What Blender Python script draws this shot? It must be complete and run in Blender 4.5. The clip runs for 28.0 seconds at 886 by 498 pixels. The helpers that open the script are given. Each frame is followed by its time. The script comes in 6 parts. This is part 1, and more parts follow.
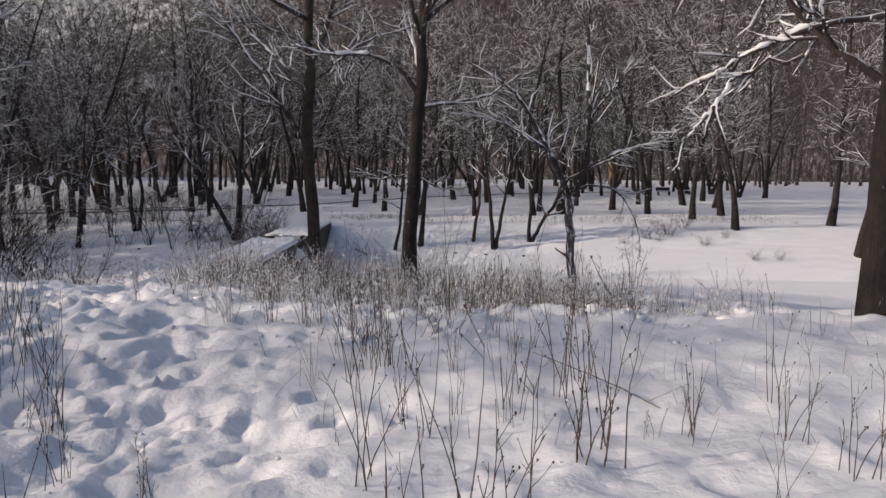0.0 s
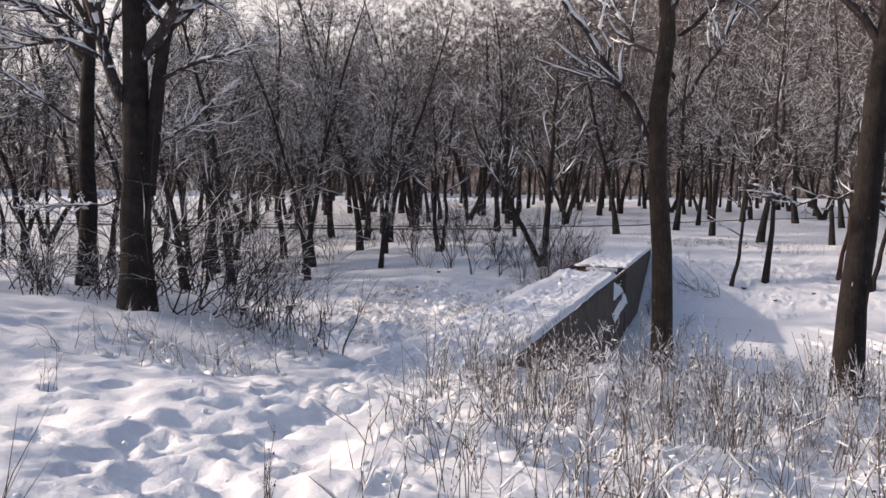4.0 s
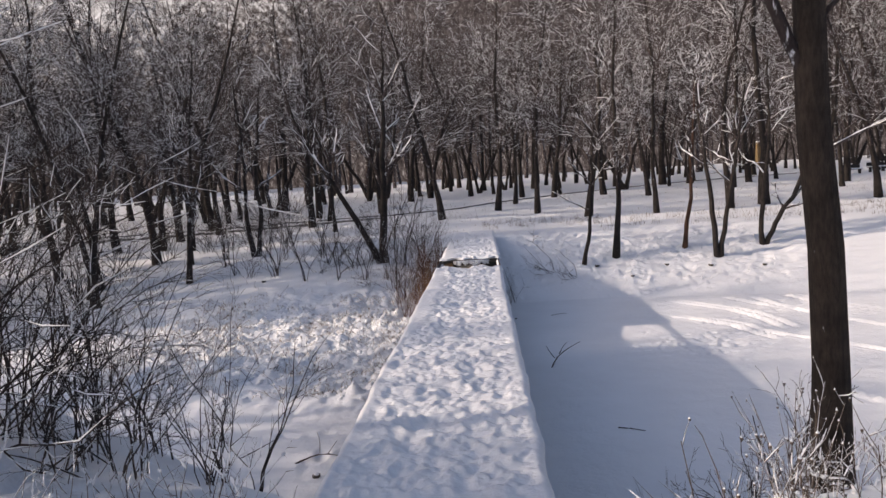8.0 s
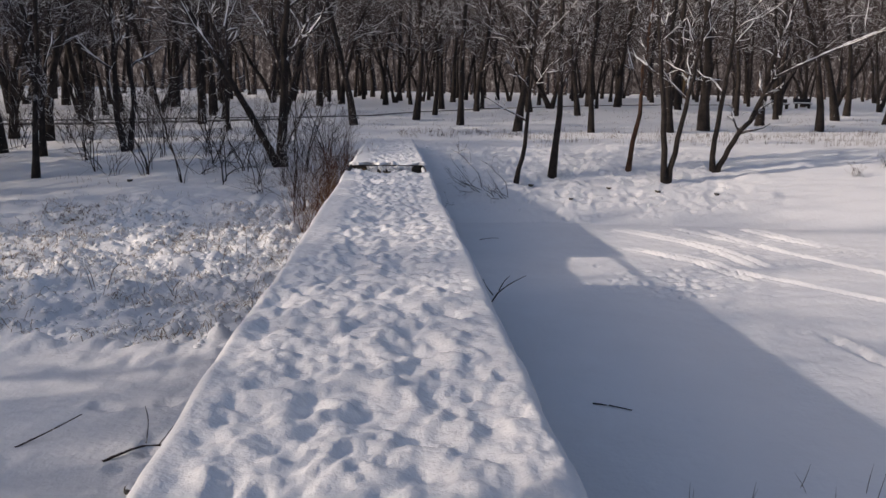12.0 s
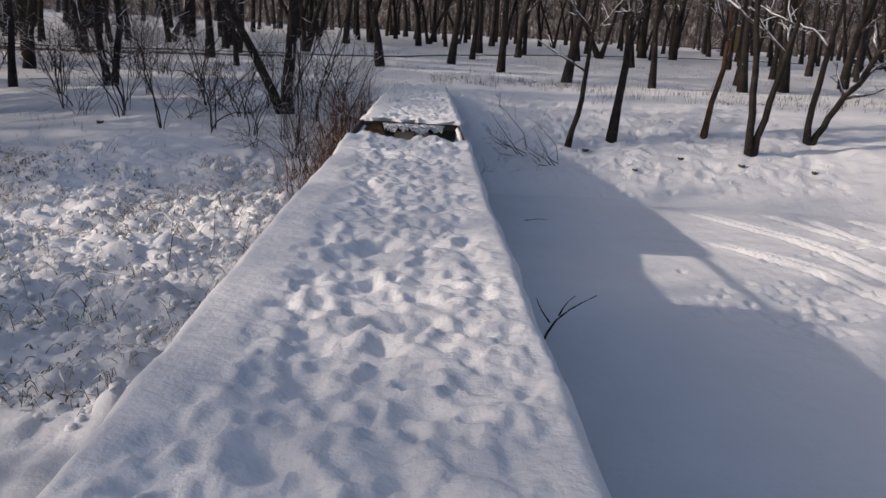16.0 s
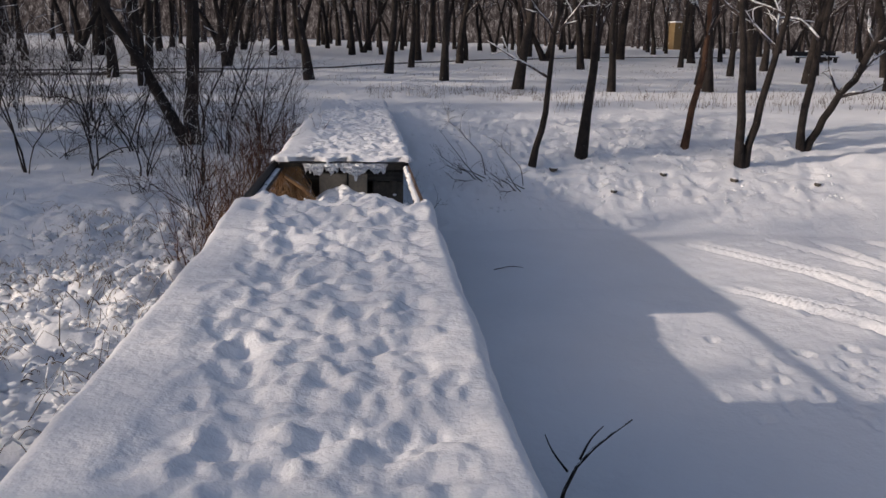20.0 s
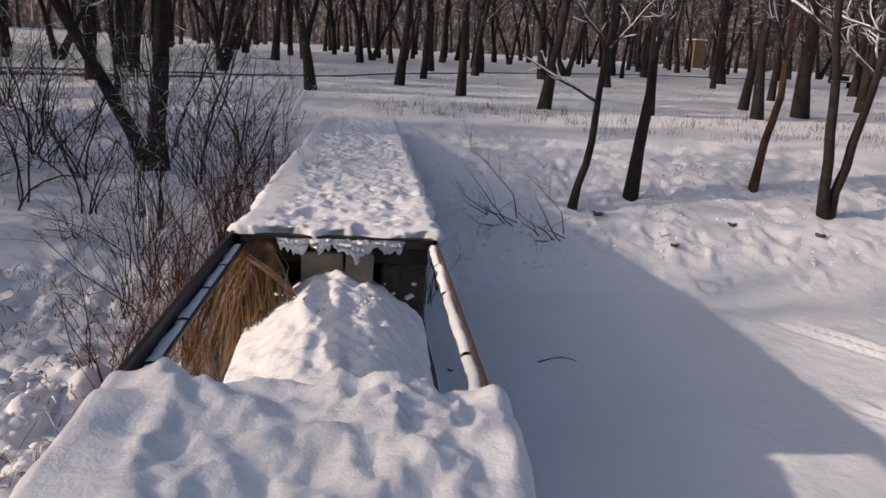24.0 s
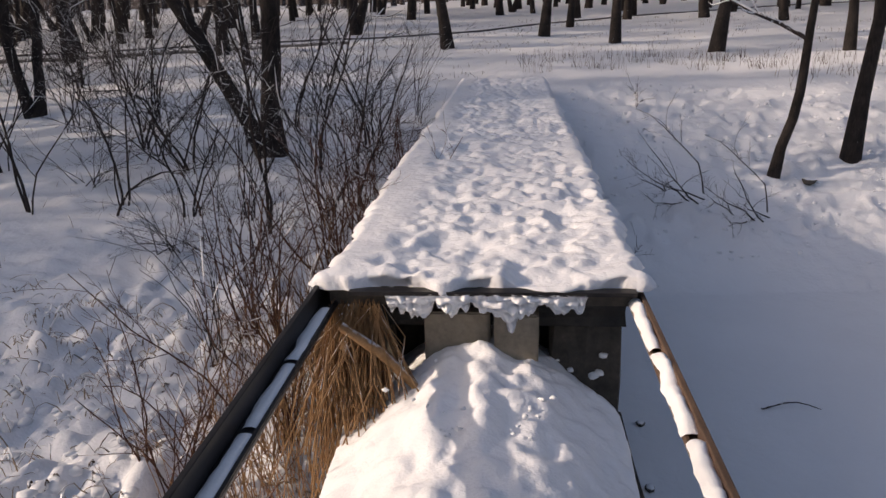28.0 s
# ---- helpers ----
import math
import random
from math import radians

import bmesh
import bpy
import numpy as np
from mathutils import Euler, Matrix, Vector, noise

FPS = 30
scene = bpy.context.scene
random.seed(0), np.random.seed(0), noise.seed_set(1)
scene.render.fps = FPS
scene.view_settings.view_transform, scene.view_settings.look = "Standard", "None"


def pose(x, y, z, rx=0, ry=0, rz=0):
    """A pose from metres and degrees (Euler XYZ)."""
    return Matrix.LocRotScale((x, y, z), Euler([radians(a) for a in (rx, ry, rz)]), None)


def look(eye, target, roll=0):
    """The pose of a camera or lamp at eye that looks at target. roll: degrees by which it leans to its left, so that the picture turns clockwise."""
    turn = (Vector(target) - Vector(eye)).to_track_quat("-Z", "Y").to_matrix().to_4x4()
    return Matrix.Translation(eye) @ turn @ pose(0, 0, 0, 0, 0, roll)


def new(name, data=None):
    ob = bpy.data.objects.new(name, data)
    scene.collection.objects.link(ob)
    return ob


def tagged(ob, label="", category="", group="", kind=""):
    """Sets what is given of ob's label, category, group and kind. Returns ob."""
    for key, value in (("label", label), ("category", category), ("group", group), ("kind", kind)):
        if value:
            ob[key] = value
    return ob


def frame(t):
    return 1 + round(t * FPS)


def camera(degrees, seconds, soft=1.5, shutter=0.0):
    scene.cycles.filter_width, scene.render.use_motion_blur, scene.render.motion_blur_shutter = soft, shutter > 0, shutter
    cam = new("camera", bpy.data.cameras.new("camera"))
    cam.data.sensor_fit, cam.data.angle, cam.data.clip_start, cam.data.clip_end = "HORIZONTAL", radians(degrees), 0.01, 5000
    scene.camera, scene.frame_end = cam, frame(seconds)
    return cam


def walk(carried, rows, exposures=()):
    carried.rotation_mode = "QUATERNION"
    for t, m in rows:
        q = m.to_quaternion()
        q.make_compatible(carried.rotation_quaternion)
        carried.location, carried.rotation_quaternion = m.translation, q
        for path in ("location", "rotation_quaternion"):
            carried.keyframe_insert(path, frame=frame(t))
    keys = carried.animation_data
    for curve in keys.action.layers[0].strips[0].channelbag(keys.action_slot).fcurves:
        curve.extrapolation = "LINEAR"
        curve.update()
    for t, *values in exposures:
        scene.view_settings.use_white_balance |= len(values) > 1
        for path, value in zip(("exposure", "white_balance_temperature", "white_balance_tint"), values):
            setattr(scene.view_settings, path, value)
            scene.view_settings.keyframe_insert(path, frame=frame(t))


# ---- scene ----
import functools

cam = camera(59.5, 28.0)
PATH = [
    (0, (5.209, -38.12, 2.367), (5.336, -36.131, 2.207), 0.4),
    (0.5, (5.046, -37.234, 2.329), (5.067, -35.246, 2.108), 1.6),
    (1, (5.012, -36.146, 2.347), (4.916, -34.154, 2.197), -0.1),
    (1.5, (4.964, -35.379, 2.343), (4.755, -33.393, 2.237), -0.1),
    (2, (4.804, -34.435, 2.334), (4.518, -32.46, 2.215), -0.8),
    (2.5, (4.611, -33.557, 2.288), (4.217, -31.603, 2.126), 1.0),
    (3, (4.296, -32.549, 2.305), (3.865, -30.601, 2.172), -0.5),
    (3.5, (4.262, -32.111, 2.471), (3.651, -30.21, 2.358), 2.0),
    (4, (3.925, -31.462, 2.484), (3.286, -29.571, 2.359), 1.0),
    (4.5, (3.447, -30.795, 2.57), (2.595, -28.993, 2.403), 3.7),
    (6.5, (1.691, -28.383, 2.602), (0.913, -26.546, 2.464), 1.4),
    (7, (1.193, -27.769, 2.543), (0.659, -25.846, 2.411), -0.5),
    (7.5, (0.89, -27.312, 2.515), (0.527, -25.35, 2.381), -0.5),
    (8, (0.536, -26.746, 2.475), (0.428, -24.755, 2.316), -3.2),
    (8.5, (0.376, -26.081, 2.41), (0.354, -24.105, 2.098), 0.0),
    (9, (0.163, -25.373, 2.341), (0.315, -23.384, 2.19), -1.2),
    (9.5, (0.011, -24.705, 2.214), (0.111, -22.719, 2.0), -0.5),
    (10, (-0.03, -24.093, 2.151), (0.193, -22.127, 1.863), 0.3),
    (10.5, (0.016, -23.522, 1.998), (0.195, -21.546, 1.748), 0.0),
    (11, (0.108, -22.897, 1.865), (0.318, -20.945, 1.485), -0.1),
    (11.5, (0.134, -22.204, 1.736), (0.277, -20.243, 1.371), -0.1),
    (13.5, (0.194, -19.232, 1.457), (0.339, -17.278, 1.053), 3.1),
    (14, (0.186, -18.633, 1.469), (0.234, -16.677, 1.057), 2.1),
    (14.5, (0.188, -17.952, 1.481), (0.262, -16.0, 1.049), 1.2),
    (15, (0.213, -17.308, 1.461), (0.232, -15.357, 1.019), 3.5),
    (15.5, (0.222, -16.772, 1.49), (0.29, -14.834, 0.998), 2.2),
    (16, (0.258, -16.135, 1.495), (0.323, -14.201, 0.989), 3.5),
    (16.5, (0.281, -15.695, 1.515), (0.398, -13.763, 1.012), 2.8),
    (17, (0.276, -15.082, 1.489), (0.413, -13.155, 0.969), 2.0),
    (17.5, (0.298, -14.591, 1.473), (0.432, -12.668, 0.938), 3.9),
    (18, (0.257, -13.965, 1.486), (0.438, -12.048, 0.947), 0.9),
    (18.5, (0.297, -13.373, 1.501), (0.465, -11.446, 0.99), 3.7),
    (19, (0.283, -12.829, 1.507), (0.485, -10.91, 0.981), 2.2),
    (19.5, (0.313, -12.267, 1.511), (0.515, -10.347, 0.989), 1.6),
    (20, (0.319, -11.731, 1.513), (0.521, -9.801, 1.028), 1.3),
    (20.5, (0.301, -11.154, 1.512), (0.471, -9.212, 1.065), -1.6),
    (22.5, (0.308, -9.316, 1.592), (0.433, -7.384, 1.091), 1.9),
    (23, (0.281, -8.715, 1.609), (0.447, -6.784, 1.116), 0.3),
    (23.5, (0.298, -8.101, 1.616), (0.377, -6.162, 1.133), 1.9),
    (24, (0.278, -7.513, 1.628), (0.477, -5.577, 1.164), 3.3),
    (24.5, (0.259, -6.935, 1.596), (0.401, -4.994, 1.134), 1.6),
    (25, (0.25, -6.434, 1.576), (0.305, -4.492, 1.099), 2.0),
    (25.5, (0.232, -6.013, 1.578), (0.32, -4.081, 1.072), -0.1),
    (26, (0.254, -5.543, 1.595), (0.267, -3.609, 1.087), -0.3),
    (26.5, (0.208, -5.184, 1.587), (0.189, -3.25, 1.079), 0.6),
    (27, (0.12, -4.848, 1.589), (0.111, -2.917, 1.068), -0.8),
    (27.5, (0.131, -4.58, 1.568), (0.028, -2.655, 1.035), -1.6),
    (28, (0.189, -4.47, 1.54), (0.015, -2.563, 0.96), -1.4),
]
walk(cam, [(t, look(e, g, r)) for t, e, g, r in PATH], [(0, 0.05, 7400, 17), (2, 0.45, 7400, 17), (4, 0.62, 7450, 18), (6, 0.72, 7700, 19), (8, 0.50, 7600, 18), (11, 0.1, 7400, 17), (14, 0.05, 7350, 16), (20, 0.0, 7350, 16), (24, 0.1, 7750, 18), (28, 0.3, 8000, 19)])

# ---- world, sun and exposure ----
SUN_DIR = Vector((-6.0, -0.87, 2.75)).normalized()      # towards the sun
sun = new("sun", bpy.data.lights.new("sun", "SUN"))
sun.data.energy, sun.data.angle, sun.data.color = 2.9, radians(0.8), (1.0, 0.92, 0.82)
sun.matrix_world = look((0, 0, 60), Vector((0, 0, 60)) - SUN_DIR)
world = bpy.data.worlds.new("winter_sky")
scene.world = world
world.use_nodes = True
sky = world.node_tree.nodes.new("ShaderNodeTexSky")
sky.sky_type, sky.sun_disc = "NISHITA", False
sky.sun_elevation, sky.sun_rotation = math.asin(SUN_DIR.z), math.atan2(SUN_DIR.x, SUN_DIR.y)
sky.air_density, sky.dust_density, sky.ozone_density = 1.0, 2.0, 1.5
back = world.node_tree.nodes["Background"]
back.inputs["Strength"].default_value = 0.13
world.node_tree.links.new(sky.outputs["Color"], back.inputs["Color"])


# ---- materials ----
def nodes_of(name):
    m = bpy.data.materials.new(name)
    m.use_nodes = True
    t = m.node_tree
    return m, t, t.nodes["Principled BSDF"], lambda kind: t.nodes.new(kind), t.links.new


def noise_node(add, link, scale, detail=4, rough=0.6, coord=None, out="Object"):
    n = add("ShaderNodeTexNoise")
    n.inputs["Scale"].default_value = scale
    n.inputs["Detail"].default_value = detail
    n.inputs["Roughness"].default_value = rough
    if coord is None:
        coord = add("ShaderNodeTexCoord")
        link(coord.outputs[out], n.inputs["Vector"])
    else:
        link(coord, n.inputs["Vector"])
    return n


def ramp_node(add, link, src, stops):
    r = add("ShaderNodeValToRGB")
    e = r.color_ramp.elements
    while len(e) < len(stops):
        e.new(0.5)
    for k, (p, c) in enumerate(stops):
        e[k].position, e[k].color = p, (*c, 1) if len(c) == 3 else c
    link(src, r.inputs["Fac"])
    return r


def mix_node(add, link, fac, a, b):
    m = add("ShaderNodeMix")
    m.data_type = "RGBA"
    if isinstance(fac, float):
        m.inputs["Factor"].default_value = fac
    else:
        link(fac, m.inputs["Factor"])
    for sock, v in ((m.inputs["A"], a), (m.inputs["B"], b)):
        if isinstance(v, tuple):
            sock.default_value = (*v, 1)
        else:
            link(v, sock)
    return m.outputs["Result"]


def bump_node(add, link, height, strength, distance, prior=None):
    b = add("ShaderNodeBump")
    b.inputs["Strength"].default_value, b.inputs["Distance"].default_value = strength, distance
    link(height, b.inputs["Height"])
    if prior:
        link(prior, b.inputs["Normal"])
    return b.outputs["Normal"]


def snow_material(name, lumps=1.0, tone=(0.80, 0.82, 0.86)):
    m, t, bsdf, add, link = nodes_of(name)
    fine, mid = noise_node(add, link, 60, 5, 0.7), noise_node(add, link, 7, 4, 0.6)
    wide = noise_node(add, link, 0.6, 3, 0.5)
    col = ramp_node(add, link, wide.outputs["Fac"], [(0.3, tuple(c * 0.95 for c in tone)), (0.7, tone)])
    link(col.outputs["Color"], bsdf.inputs["Base Color"])
    n = bump_node(add, link, mid.outputs["Fac"], 0.5, 0.05 * lumps)
    crumb = noise_node(add, link, 20, 3, 0.55)
    n = bump_node(add, link, crumb.outputs["Fac"], 0.30, 0.010 * lumps, n)
    n = bump_node(add, link, fine.outputs["Fac"], 0.10, 0.003 * lumps, n)
    link(n, bsdf.inputs["Normal"])
    bsdf.inputs["Roughness"].default_value = 0.65
    bsdf.inputs["Specular IOR Level"].default_value = 0.25
    return m


def bark_material(name, dark, light, snow_low=0.30, snow_high=0.62, patches=0.66, rough=0.9):
    """Bark with ridges along the stem, and snow that lies on what faces up or sticks in patches."""
    m, t, bsdf, add, link = nodes_of(name)
    coord = add("ShaderNodeTexCoord")
    stretch = add("ShaderNodeMapping")
    stretch.inputs["Scale"].default_value = (1, 1, 0.22)
    link(coord.outputs["Object"], stretch.inputs["Vector"])
    ridge = noise_node(add, link, 38, 5, 0.7, stretch.outputs["Vector"])
    blot = noise_node(add, link, 3.0, 4, 0.6, coord.outputs["Object"])
    both = add("ShaderNodeMath")
    both.operation = "MULTIPLY"
    link(ridge.outputs["Fac"], both.inputs[0])
    link(blot.outputs["Fac"], both.inputs[1])
    bark = ramp_node(add, link, both.outputs["Value"], [(0.12, dark), (0.42, light)])
    geo, split = add("ShaderNodeNewGeometry"), add("ShaderNodeSeparateXYZ")
    link(geo.outputs["Normal"], split.inputs["Vector"])
    edge = noise_node(add, link, 9, 3, 0.6, coord.outputs["Object"])
    lift = add("ShaderNodeMath")
    lift.operation = "MULTIPLY_ADD"
    link(edge.outputs["Fac"], lift.inputs[0])
    lift.inputs[1].default_value = 1.1
    lift.inputs[2].default_value = -0.55
    total = add("ShaderNodeMath")
    total.operation = "ADD"
    link(split.outputs["Z"], total.inputs[0])
    link(lift.outputs["Value"], total.inputs[1])
    top = add("ShaderNodeMapRange")
    top.interpolation_type = "SMOOTHSTEP"
    top.inputs["From Min"].default_value, top.inputs["From Max"].default_value = snow_low, snow_high
    link(total.outputs["Value"], top.inputs["Value"])
    spot = noise_node(add, link, 13, 4, 0.62, stretch.outputs["Vector"])
    dab = add("ShaderNodeMapRange")
    dab.interpolation_type = "SMOOTHSTEP"
    dab.inputs["From Min"].default_value, dab.inputs["From Max"].default_value = patches, patches + 0.07
    link(spot.outputs["Fac"], dab.inputs["Value"])
    most = add("ShaderNodeMath")
    most.operation = "MAXIMUM"
    link(top.outputs["Result"], most.inputs[0])
    link(dab.outputs["Result"], most.inputs[1])
    link(mix_node(add, link, most.outputs["Value"], bark.outputs["Color"], (0.8, 0.82, 0.86)), bsdf.inputs["Base Color"])
    link(bump_node(add, link, ridge.outputs["Fac"], 0.8, 0.03), bsdf.inputs["Normal"])
    bsdf.inputs["Roughness"].default_value = rough
    bsdf.inputs["Specular IOR Level"].default_value = 0.2
    return m


def rough_material(name, stops, scale, bump=0.4, depth=0.01, rough=0.85, metal=0.0, snow=None):
    """A ramp over two noises; snow: how far up a face must look for snow to lie on it."""
    m, t, bsdf, add, link = nodes_of(name)
    a, b = noise_node(add, link, scale, 5, 0.65), noise_node(add, link, scale * 8, 4, 0.7)
    both = mix_node(add, link, 0.4, a.outputs["Color"], b.outputs["Color"])
    grey = add("ShaderNodeRGBToBW")
    link(both, grey.inputs["Color"])
    col = ramp_node(add, link, grey.outputs["Val"], stops).outputs["Color"]
    if snow is not None:
        geo, split = add("ShaderNodeNewGeometry"), add("ShaderNodeSeparateXYZ")
        link(geo.outputs["Normal"], split.inputs["Vector"])
        lift = add("ShaderNodeMath")
        lift.operation = "MULTIPLY_ADD"
        link(a.outputs["Fac"], lift.inputs[0])
        lift.inputs[1].default_value = 1.2
        link(split.outputs["Z"], lift.inputs[2])
        top = add("ShaderNodeMapRange")
        top.inputs["From Min"].default_value, top.inputs["From Max"].default_value = snow + 0.5, snow + 0.75
        link(lift.outputs["Value"], top.inputs["Value"])
        col = mix_node(add, link, top.outputs["Result"], col, (0.8, 0.82, 0.86))
    link(col, bsdf.inputs["Base Color"])
    link(bump_node(add, link, grey.outputs["Val"], bump, depth), bsdf.inputs["Normal"])
    bsdf.inputs["Roughness"].default_value, bsdf.inputs["Metallic"].default_value = rough, metal
    return m


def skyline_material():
    """Far winter woods as a plain glowing backdrop, haze painted in, paler towards the sky."""
    m, t, bsdf, add, link = nodes_of("glowing_far_wood")
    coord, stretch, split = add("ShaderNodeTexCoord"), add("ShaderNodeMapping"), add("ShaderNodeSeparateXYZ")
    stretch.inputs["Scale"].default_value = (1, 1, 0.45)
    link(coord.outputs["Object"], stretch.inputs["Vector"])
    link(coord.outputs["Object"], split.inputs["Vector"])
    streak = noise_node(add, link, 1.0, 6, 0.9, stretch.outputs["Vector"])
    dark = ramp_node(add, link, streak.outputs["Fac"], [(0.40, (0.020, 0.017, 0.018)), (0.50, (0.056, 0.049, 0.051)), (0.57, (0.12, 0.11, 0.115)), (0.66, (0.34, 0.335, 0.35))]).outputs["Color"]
    # gaps of pale sky painted between the crowns, more of them higher up and towards the sunny side
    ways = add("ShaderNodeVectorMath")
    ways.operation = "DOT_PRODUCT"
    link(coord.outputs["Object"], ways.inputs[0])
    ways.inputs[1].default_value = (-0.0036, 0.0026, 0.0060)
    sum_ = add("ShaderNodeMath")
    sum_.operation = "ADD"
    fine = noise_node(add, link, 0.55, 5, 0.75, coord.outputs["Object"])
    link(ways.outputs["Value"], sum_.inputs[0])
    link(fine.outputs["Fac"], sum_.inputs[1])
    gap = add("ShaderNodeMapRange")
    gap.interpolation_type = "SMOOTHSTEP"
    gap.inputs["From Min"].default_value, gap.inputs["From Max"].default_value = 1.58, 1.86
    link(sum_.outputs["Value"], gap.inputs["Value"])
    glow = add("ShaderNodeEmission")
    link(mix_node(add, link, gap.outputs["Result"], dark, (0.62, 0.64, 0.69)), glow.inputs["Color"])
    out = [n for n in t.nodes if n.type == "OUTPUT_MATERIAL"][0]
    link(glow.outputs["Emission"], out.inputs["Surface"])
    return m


SNOW = snow_material("trodden_snow", 1.0)
SNOW_SOFT = snow_material("loose_snow", 0.6, (0.82, 0.84, 0.87))
BARK_DARK = bark_material("dark_bark", (0.013, 0.011, 0.011), (0.052, 0.043, 0.039), 0.62, 0.85, 0.69)
BARK_BROWN = bark_material("brown_bark", (0.024, 0.019, 0.016), (0.085, 0.066, 0.054), 0.6, 0.9, 0.675)
BARK_PALE = bark_material("pale_frosted_bark", (0.040, 0.034, 0.032), (0.16, 0.14, 0.13), 0.12, 0.50, 0.54)
BARK_RUST = bark_material("rusty_bark", (0.035, 0.020, 0.014), (0.14, 0.075, 0.05), 0.40, 0.70, 0.70)
TWIG = bark_material("snowy_twig", (0.030, 0.024, 0.024), (0.088, 0.069, 0.067), 0.60, 0.90, 0.60)
TWIG_DARK = bark_material("dark_shrub_twig", (0.024, 0.019, 0.018), (0.078, 0.061, 0.055), 0.78, 1.0, 0.66)
TWIG_FAR = bark_material("far_twig", (0.040, 0.032, 0.032), (0.100, 0.080, 0.078), 0.74, 1.0, 0.60)
TWIG_RED = bark_material("reddish_twig", (0.055, 0.027, 0.020), (0.17, 0.085, 0.06), 0.7, 1.0, 0.76)
CONCRETE = rough_material("weathered_concrete", [(0.34, (0.018, 0.015, 0.012)), (0.46, (0.048, 0.040, 0.032)), (0.57, (0.088, 0.074, 0.059)), (0.70, (0.22, 0.195, 0.165))], 1.6, 0.6, 0.02)
CONCRETE_DARK = rough_material("dark_concrete", [(0.32, (0.014, 0.013, 0.012)), (0.5, (0.035, 0.031, 0.027)), (0.70, (0.08, 0.07, 0.06))], 3.0, 0.6, 0.02)
CONCRETE_WARM = rough_material("tan_concrete", [(0.30, (0.12, 0.10, 0.075)), (0.5, (0.25, 0.21, 0.16)), (0.7, (0.36, 0.31, 0.25))], 3.0, 0.5, 0.015)
STEEL = rough_material("dark_steel", [(0.3, (0.012, 0.012, 0.014)), (0.6, (0.035, 0.033, 0.035)), (0.75, (0.10, 0.06, 0.04))], 5.0, 0.3, 0.004, 0.5, 0.6)
RUST = rough_material("rusty_brown_steel", [(0.3, (0.05, 0.032, 0.024)), (0.55, (0.13, 0.08, 0.055)), (0.75, (0.22, 0.14, 0.09))], 6.0, 0.4, 0.004, 0.8, 0.2)
REED = rough_material("dry_reed", [(0.3, (0.13, 0.065, 0.03)), (0.5, (0.27, 0.15, 0.07)), (0.7, (0.42, 0.27, 0.14))], 9.0, 0.1, 0.002, 0.8, 0.0, 0.75)
STRAW = rough_material("pale_dry_grass", [(0.3, (0.10, 0.07, 0.045)), (0.5, (0.21, 0.155, 0.105)), (0.7, (0.38, 0.30, 0.22))], 6.0, 0.1, 0.002, 0.85, 0.0, 0.8)
STEM = rough_material("weed_stem", [(0.3, (0.035, 0.024, 0.018)), (0.5, (0.085, 0.058, 0.042)), (0.7, (0.18, 0.125, 0.09))], 14.0, 0.1, 0.002, 0.85, 0.0, 0.62)
STEM_WHITE = rough_material("frosted_weed_stem", [(0.3, (0.05, 0.036, 0.028)), (0.5, (0.12, 0.09, 0.07)), (0.7, (0.24, 0.18, 0.14))], 14.0, 0.1, 0.002, 0.85, 0.0, 0.22)
ASPHALT_AND_SHADE = rough_material("asphalt_and_shade", [(0.3, (0.03, 0.03, 0.032)), (0.55, (0.07, 0.07, 0.075)), (0.75, (0.5, 0.5, 0.53))], 1.5, 0.3, 0.01, 0.6)
STONE = rough_material("dark_stone", [(0.3, (0.025, 0.022, 0.02)), (0.6, (0.10, 0.09, 0.08))], 8.0, 0.5, 0.01, 0.9, 0.0, 0.6)
GLOWING_SKYLINE = skyline_material()
PLASTER = rough_material("ochre_plaster", [(0.3, (0.13, 0.085, 0.04)), (0.6, (0.20, 0.135, 0.065))], 2.0, 0.2, 0.01, 0.9)
BRICK = rough_material("rusty_red_metal", [(0.3, (0.16, 0.07, 0.045)), (0.6, (0.27, 0.13, 0.09))], 2.0, 0.2, 0.01, 0.9)


# ---- mesh helpers ----
def mesh_of(name, verts, faces, material, smooth=True, thirds=None):
    """A mesh from arrays of corners: faces (all of one size), and thirds, more faces of three corners."""
    me = bpy.data.meshes.new(name)
    verts = np.asarray(verts, dtype=np.float32).reshape(-1, 3)
    loops, size = [], []
    for f in (faces, thirds):
        if f is not None and len(f):
            loops.append(np.asarray(f, np.int32).ravel())
            size.append(np.full(len(f), f.shape[1], np.int32))
    loops, size = np.concatenate(loops), np.concatenate(size)
    me.vertices.add(len(verts))
    me.vertices.foreach_set("co", verts.ravel())
    me.loops.add(len(loops))
    me.loops.foreach_set("vertex_index", loops)
    me.polygons.add(len(size))
    me.polygons.foreach_set("loop_start", np.r_[0, np.cumsum(size)[:-1]].astype(np.int32))
    me.polygons.foreach_set("loop_total", size)
    me.update(calc_edges=True)
    me.polygons.foreach_set("use_smooth", np.full(len(me.polygons), smooth))
    me.materials.append(material)
    me.update()
    return me


def piece(name, me, parent, label=""):
    ob = new(name, me)
    ob.parent = parent
    return tagged(ob, label)


def part(name, bm, material, parent, label="", smooth=False):
    me = bpy.data.meshes.new(name)
    bm.to_mesh(me)
    bm.free()
    me.materials.append(material)
    me.polygons.foreach_set("use_smooth", np.full(len(me.polygons), smooth))
    return piece(name, me, parent, label)


